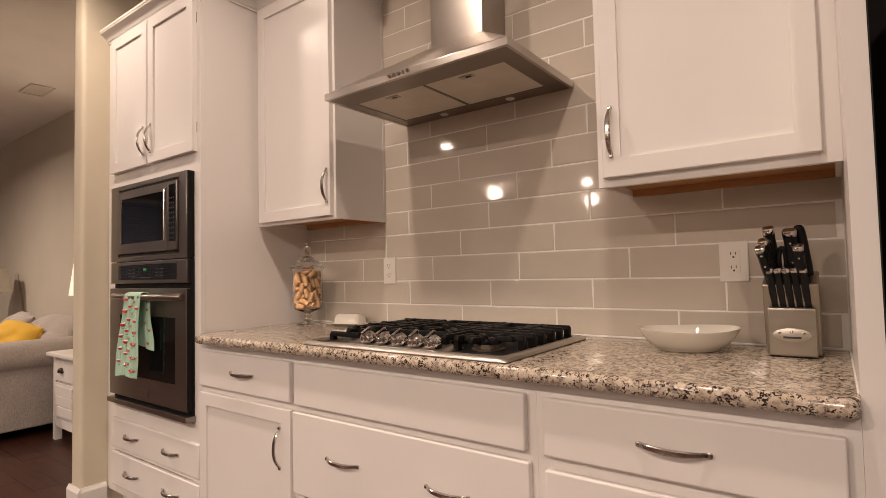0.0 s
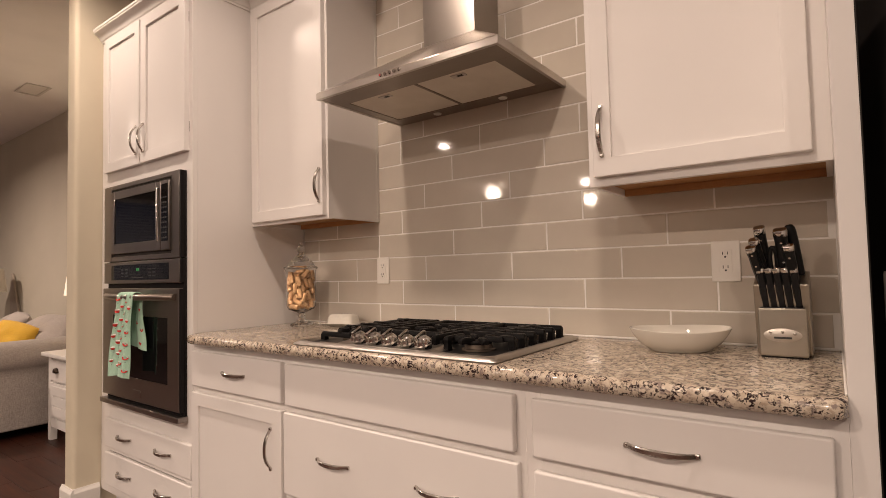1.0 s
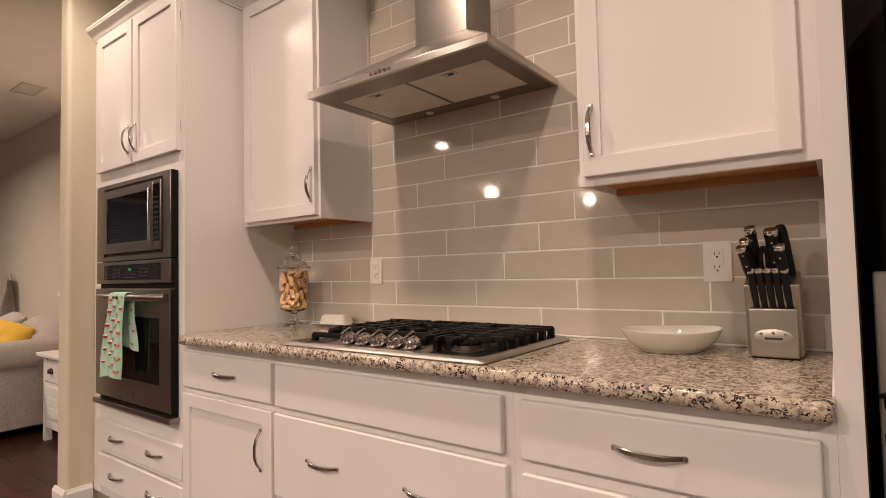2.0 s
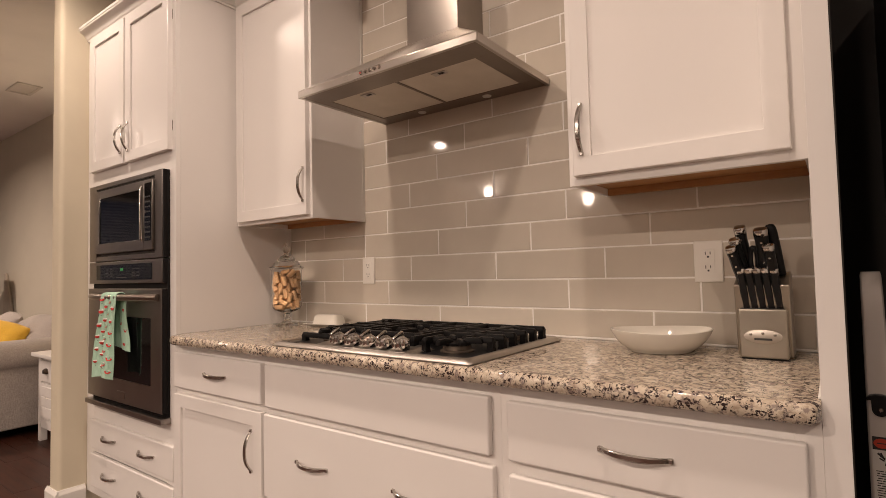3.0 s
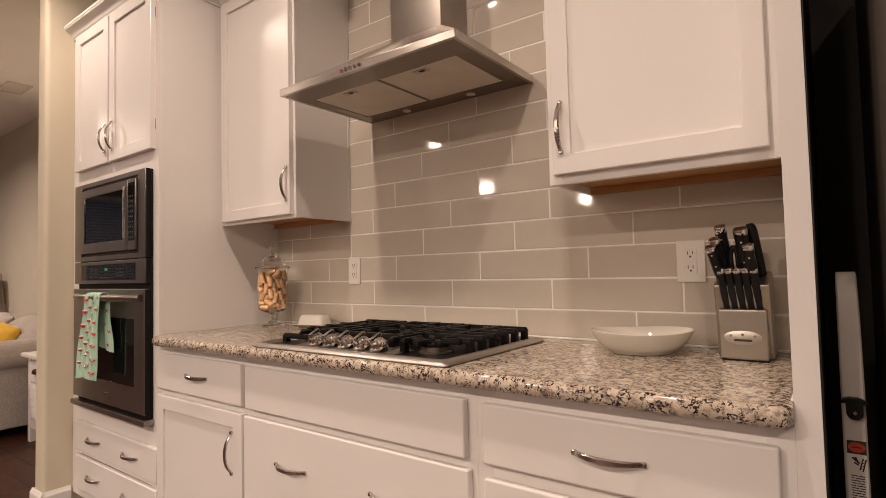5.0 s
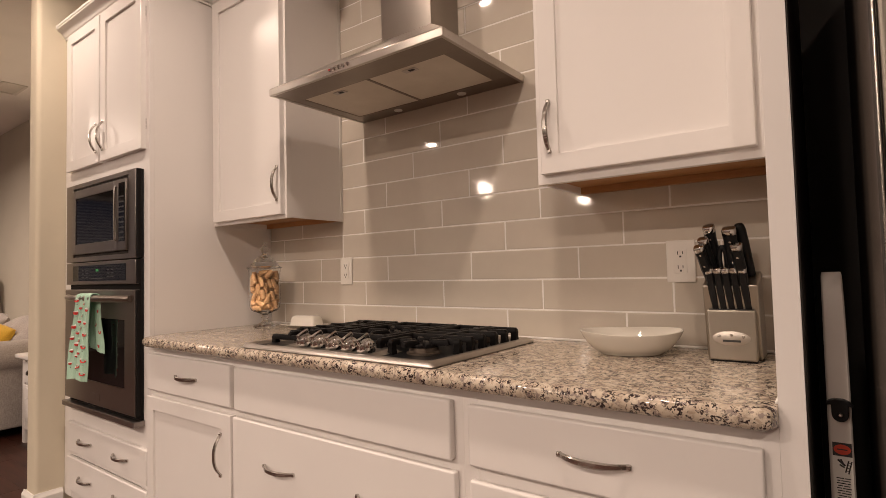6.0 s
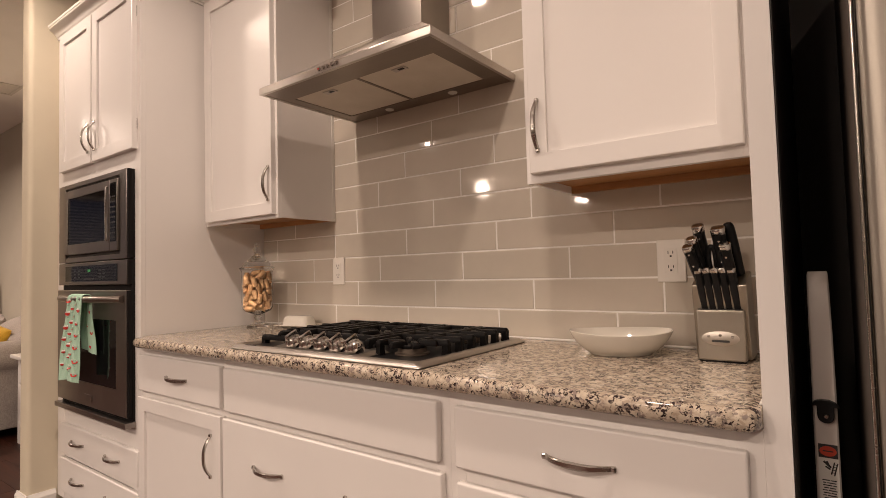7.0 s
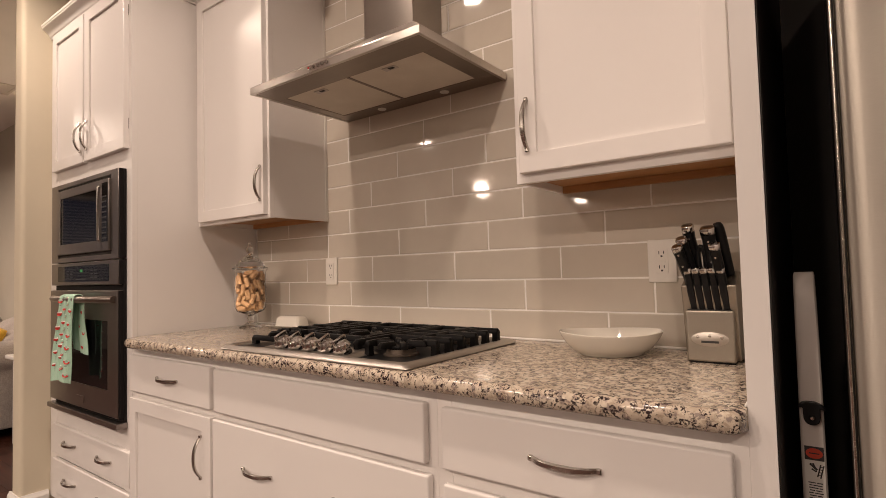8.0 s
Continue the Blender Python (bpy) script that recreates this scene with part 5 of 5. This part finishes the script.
# ---- ceiling lights and vent ----
def can_light(x, y):
    c = thing("recessed_light", (x, y, CEIL - 0.004), "round white recessed ceiling light, switched on", "ceiling light", "recessed ceiling lights")
    bm = lathe(bmesh.new(), [(0.055, -0.004), (0.070, -0.006), (0.093, -0.006), (0.096, -0.002), (0.096, 0.003), (0.055, 0.003), (0.055, -0.004)], (x, y, CEIL - 0.0035), 40)
    part("trim_ring", bm, PLATE, c)
    part("lens", lathe(bmesh.new(), [(0.0, 0), (0.0545, 0), (0.0545, 0.003), (0, 0.003)], (x, y, CEIL - 0.0045), 32), CAN_GLOW, c, "glowing frosted lens")


for cx, cy in CANS:
    can_light(cx, cy)

for gx, gy in GLOBES:
    g = thing("globe_light", (gx, gy, CEIL - 0.26), "glowing white glass globe light hanging from the ceiling", "ceiling light", "globe lights")
    part("globe", lathe(bmesh.new(), [(0.12 * math.sin(math.pi * k / 16), -0.12 * math.cos(math.pi * k / 16)) for k in range(17)], (gx, gy, CEIL - 0.14), 28), GLOBE_GLOW, g, "glowing glass globe", 80)
    part("canopy", lathe(bmesh.new(), [(0.05, -0.025), (0.06, 0.0), (0.0, 0.0)], (gx, gy, CEIL - 0.0005), 24), NICKEL, g)

vent = thing("ceiling_vent", (-4.645, -0.215, CEIL - 0.012), "white slatted air vent in the ceiling", "air vent")
bm = bmesh.new()
vx0, vx1, vy0, vy1, vz = -4.80, -4.49, -0.30, -0.13, CEIL - 0.010
for lo, hi in (((vx0, vy0), (vx1, vy0 + 0.022)), ((vx0, vy1 - 0.022), (vx1, vy1)), ((vx0, vy0 + 0.0218), (vx0 + 0.022, vy1 - 0.0218)), ((vx1 - 0.022, vy0 + 0.0218), (vx1, vy1 - 0.0218))):
    box(bm, (*lo, vz), (*hi, CEIL - 0.0005), 0.002)
part("frame", bm, VENT_GREY, vent)
part("backing", one_box((vx0 + 0.02, vy0 + 0.02, CEIL - 0.0015), (vx1 - 0.02, vy1 - 0.02, CEIL - 0.0005), 0), FRIDGE_SIDE, vent)
for k in range(9):
    x = vx0 + 0.036 + 0.030 * k
    bm = bmesh.new()
    prism(bm, [(x, vz + 0.001), (x + 0.015, vz + 0.007), (x + 0.015, vz + 0.0082), (x, vz + 0.0022)], 1, vy0 + 0.0215, vy1 - 0.0215)
    part("slat", bm, VENT_GREY, vent)

# ---- living room: sofa, cushions, end table, lamps ----
sofa = thing("sofa", (-5.15, -0.35, 0), "grey linen sofa with rolled arms on a dark wooden floor", "sofa")


def sofa_arm(x_in, sign):
    """A rolled arm; sign 1 rolls towards +x."""
    bm = bmesh.new()
    out = [(0.0, 0.07), (0.20, 0.07), (0.20, 0.30), (0.195, 0.47)]
    cx, cz, r = 0.135, 0.592, 0.115
    out += [(cx + r * math.cos(a), cz + r * math.sin(a)) for a in (radians(-52 + 14 * k) for k in range(17))]
    out += [(0.0, 0.52)]
    prism(bm, [(x_in + sign * x, z) for x, z in out], 1, -0.86, 0.10, 0.012, 3)
    return part("arm", bm, LINEN, sofa, "rolled upholstered arm", 50)


sofa_arm(-4.330, 1)
sofa_arm(-5.97, -1)
part("seat_base", one_box((-5.965, -0.80, 0.07), (-4.335, 0.10, 0.30), 0.02, 3), LINEN, sofa)
part("backrest", one_box((-5.965, -0.06, 0.30), (-4.335, 0.13, 0.70), 0.05, 4), LINEN, sofa)
for x0, x1 in ((-5.96, -5.155), (-5.145, -4.34)):
    part("seat_cushion", one_box((x0, -0.82, 0.30), (x1, -0.065, 0.47), 0.045, 4), LINEN, sofa)
for x in (-5.9, -4.22):
    for y in (-0.78, 0.03):
        part("leg", one_box((x - 0.03, y - 0.03, 0), (x + 0.03, y + 0.03, 0.072), 0.005), BRONZE, sofa, "dark wooden block foot")


def cushion(name, c, w, h, t, turn, lean, mat, label, twist=0.0):
    """A soft square cushion with pinched corners and creases."""
    bm = bmesh.new()
    n = 22
    m = Matrix.Translation(c) @ Euler((radians(lean), radians(twist), radians(turn)), "XYZ").to_matrix().to_4x4()
    sheets = []
    for s in (-1, 1):
        g = []
        for i in range(n + 1):
            row = []
            for k in range(n + 1):
                u, v = 2 * i / n - 1, 2 * k / n - 1
                pu, pv = u * (1 - 0.10 * v * v), v * (1 - 0.10 * u * u)
                puff = (max(0, 1 - u * u) * max(0, 1 - v * v)) ** 0.42
                crease = 0.05 * noise.noise(Vector((u * 2.2 + c[0], v * 2.2, s * 3 + c[1])))
                p = Vector((pu * w / 2, s * t / 2 * puff * (1 + crease * 6), pv * h / 2))
                row.append(bm.verts.new(m @ p))
            g.append(row)
        sheets.append(g)
        for i in range(n):
            for k in range(n):
                bm.faces.new((g[i][k], g[i + 1][k], g[i + 1][k + 1], g[i][k + 1]))
    bmesh.ops.remove_doubles(bm, verts=bm.verts, dist=0.0006)
    bmesh.ops.recalc_face_normals(bm, faces=bm.faces)
    return solid(name, bm, mat, label, "cushion", "cushions on the sofa", smooth=80)


cushion("throw_pillow", (-4.62, -0.130, 0.665), 0.66, 0.46, 0.21, 14, -40, CUSHION_GREY, "crumpled grey cotton cushion leaning on the sofa back")
cushion("throw_pillow", (-5.36, -0.20, 0.665), 0.62, 0.48, 0.20, -6, -38, CUSHION_GREY, "grey cotton cushion leaning on the sofa back")
cushion("throw_pillow", (-4.66, -0.345, 0.680), 0.40, 0.31, 0.15, 26, -32, YELLOW, "bright yellow cotton cushion lying on grey ones", 12)

table = thing("end_table", (-3.70, -0.10, 0), "white painted end table with a drawer and a panelled door", "table")
ex0, ex1, ey0, ey1 = -3.945, -3.49, -0.30, 0.12
part("tabletop", one_box((ex0 - 0.045, ey0 - 0.035, 0.600), (ex1 + 0.04, ey1 + 0.02, 0.628), 0.006, 3), WHITE, table)
part("body", one_box((ex0 + 0.006, ey0 + 0.014, 0.135), (ex1 - 0.006, ey1, 0.5995), 0.002), WHITE, table)
for x in (ex0, ex1 - 0.045):
    for y in (ey0, ey1 - 0.045):
        part("leg", one_box((x, y, 0), (x + 0.045, y + 0.045, 0.5997), 0.003), WHITE, table)
bm = bmesh.new()
prism(bm, [(ex0 + 0.045, 0.135), (ex0 + 0.06, 0.10), (ex1 - 0.06, 0.10), (ex1 - 0.045, 0.135), (ex1 - 0.045, 0.165), (ex0 + 0.045, 0.165)], 1, ey0 + 0.003, ey0 + 0.0138, 0.001)
part("apron", bm, WHITE, table)
dw = part("drawer", one_box((ex0 + 0.048, ey0 - 0.006, 0.430), (ex1 - 0.048, ey0 + 0.0135, 0.575), 0.004), WHITE, table)
bm = bmesh.new()
mm = Matrix.Translation((-3.765, ey0 - 0.006, 0.500)) @ Euler((math.pi / 2, 0, 0)).to_matrix().to_4x4()
secs = []
for s, r in ((0.0, 0.036), (0.010, 0.034), (0.018, 0.027), (0.022, 0.012)):
    secs.append([mm @ Vector((r * math.cos(a), max(-0.006, r * 0.8 * math.sin(a)), s)) for a in (2 * math.pi * i / 20 for i in range(20))])
sweep(bm, None, 20, secs)
part("cup_pull", bm, BRONZE, dw, "dark bronze cup pull")
dd = part("door", one_box((ex0 + 0.048, ey0 - 0.003, 0.170), (ex1 - 0.048, ey0 + 0.0135, 0.415), 0.003), WHITE, table)
bm = bmesh.new()
for k in range(3):
    z = 0.186 + 0.072 * k
    box(bm, (ex0 + 0.085, ey0 - 0.009, z), (ex1 - 0.085, ey0 - 0.0028, z + 0.066), 0.004)
part("door_boards", bm, WHITE, dd)
bm = lathe(bmesh.new(), [(0.006, 0), (0.006, 0.012), (0.013, 0.018), (0.013, 0.026), (0, 0.030)], None, 16, Matrix.Translation((ex0, ey0 + 0.02, 0.285)) @ Euler((0, -math.pi / 2, 0)).to_matrix().to_4x4())
part("side_knob", bm, BRONZE, table, "dark bronze knob")


def table_lamp(x, y, z, r_top, r_bot, z0, z1, shade_mat, label):
    t = thing("table_lamp", (x, y, z), label, "lamp", "table lamps")
    part("base", lathe(bmesh.new(), [(0.0, 0.0003), (0.075, 0.0003), (0.075, 0.012), (0.03, 0.025), (0.022, 0.06), (0.05, 0.14), (0.055, 0.2), (0.03, 0.28), (0.012, 0.31), (0.010, z0 - z + 0.08), (0, z0 - z + 0.08)], (x, y, z), 32), PORCELAIN, t)
    s = part("shade", lathe(bmesh.new(), [(r_bot, z0), (r_top, z1), (r_top - 0.003, z1), (r_bot - 0.003, z0), (r_bot, z0)], (x, y, 0), 40), shade_mat, t, "tapered fabric shade")
    return t


table_lamp(-3.72, -0.152, 0.628, 0.095, 0.125, 1.035, 1.275, SHADE, "table lamp with a glowing tapered shade, on the end table")
stand = thing("side_table", (-6.36, -0.17, 0), "small white side table beyond the sofa", "table")
part("tabletop", lathe(bmesh.new(), [(0, 0.60), (0.24, 0.60), (0.245, 0.61), (0.245, 0.62), (0.24, 0.628), (0, 0.628)], (-6.36, -0.17, 0), 40), WHITE, stand)
for k in range(3):
    a = 2.1 * k + 0.4
    part("leg", tube(bmesh.new(), [(-6.36 + 0.2 * math.cos(a), -0.17 + 0.2 * math.sin(a), 0.0), (-6.36 + 0.12 * math.cos(a), -0.17 + 0.12 * math.sin(a), 0.602)], 0.016, 10), WHITE, stand)
table_lamp(-6.36, -0.17, 0.628, 0.20, 0.23, 1.04, 1.28, SHADE_OFF, "table lamp with a pale unlit drum shade")
bm = bmesh.new()
prism(bm, [(-6.62, 0), (-6.27, 0), (-6.27, 0.5), (-6.33, 0.8), (-6.42, 1.0), (-6.50, 1.15), (-6.55, 1.235), (-6.59, 1.235), (-6.61, 0.9)], 1, 0.150, 0.177, 0.010, 3)
solid("folding_screen", bm, CHARCOAL, "dark curved upholstered panel standing against the wall", "screen", smooth=50)

# ---- pieces: floor boards in the living room, tiles on the backsplash ----
subfloor = bpy.data.objects["subfloor"]
rng = random.Random(2)
board_mesh = {}


def piece(name, size, bevel, mat, parent, place, store):
    key = tuple(round(s, 4) for s in size)
    if key not in store:
        store[key] = mesh_of(name, one_box([-s / 2 for s in key], [s / 2 for s in key], bevel, 2), mat)
    ob = new(name, store[key])
    ob.parent = parent
    ob.location = Vector(place) - parent.location
    return ob


for row in range(14):
    y = 0.115 - 0.127 * row
    x = -6.6 + 0.35 * (row * 5 % 4)
    while x < -1.6:
        length = rng.choice((0.9, 1.2, 1.5))
        piece("floor_board", (length - 0.002, 0.1255, 0.004), 0.0008, FLOOR_WOOD, subfloor, (x + length / 2, y, -0.002), board_mesh)
        x += length

PITCH, LONG, GAP, Z0 = 0.0993, 0.4005, 0.0038, 1.0090
tile_mesh = {}


def pillow_tile(w, h):
    """A glass tile whose front edges are melted round."""
    bm = bmesh.new()
    rings = []
    for inset, y in ((0.0, 0.0046), (0.0, 0.0026), (0.0007, 0.0014), (0.0020, 0.0006), (0.0044, 0.0)):
        x, z = w / 2 - inset, h / 2 - inset
        rings.append([bm.verts.new((sx * x, y, sz * z)) for sx, sz in ((-1, -1), (1, -1), (1, 1), (-1, 1))])
    for p, q in zip(rings, rings[1:]):
        for i in range(4):
            bm.faces.new((p[i], p[(i + 1) % 4], q[(i + 1) % 4], q[i]))
    bm.faces.new(rings[-1])
    bmesh.ops.recalc_face_normals(bm, faces=bm.faces)
    return mesh_of("tile", bm, TILE, 60)


for row in range(-1, 17):
    z0, z1 = Z0 + PITCH * row, Z0 + PITCH * (row + 1)
    z0, z1 = max(z0, CT + 0.0045) + GAP / 2, min(z1, BACK_TOP) - GAP / 2
    if z1 - z0 < 0.01:
        continue
    first = (0.267, 0.0, 0.125)[(row + 1) % 3]
    k = -6
    while first + LONG * k < BACK_R:
        a, b = max(first + LONG * k, BACK_L) + GAP / 2, min(first + LONG * (k + 1), BACK_R) - GAP / 2
        k += 1
        if b - a < 0.012:
            continue
        key = (round(b - a, 4), round(z1 - z0, 4))
        if key not in tile_mesh:
            tile_mesh[key] = pillow_tile(*key)
        ob = new("tile", tile_mesh[key])
        ob.parent = backsplash
        ob.location = Vector(((a + b) / 2, 0, (z0 + z1) / 2)) - backsplash.location
        ob.rotation_euler = (radians(rng.uniform(-0.3, 0.3)), 0, radians(rng.uniform(-0.08, 0.08)))
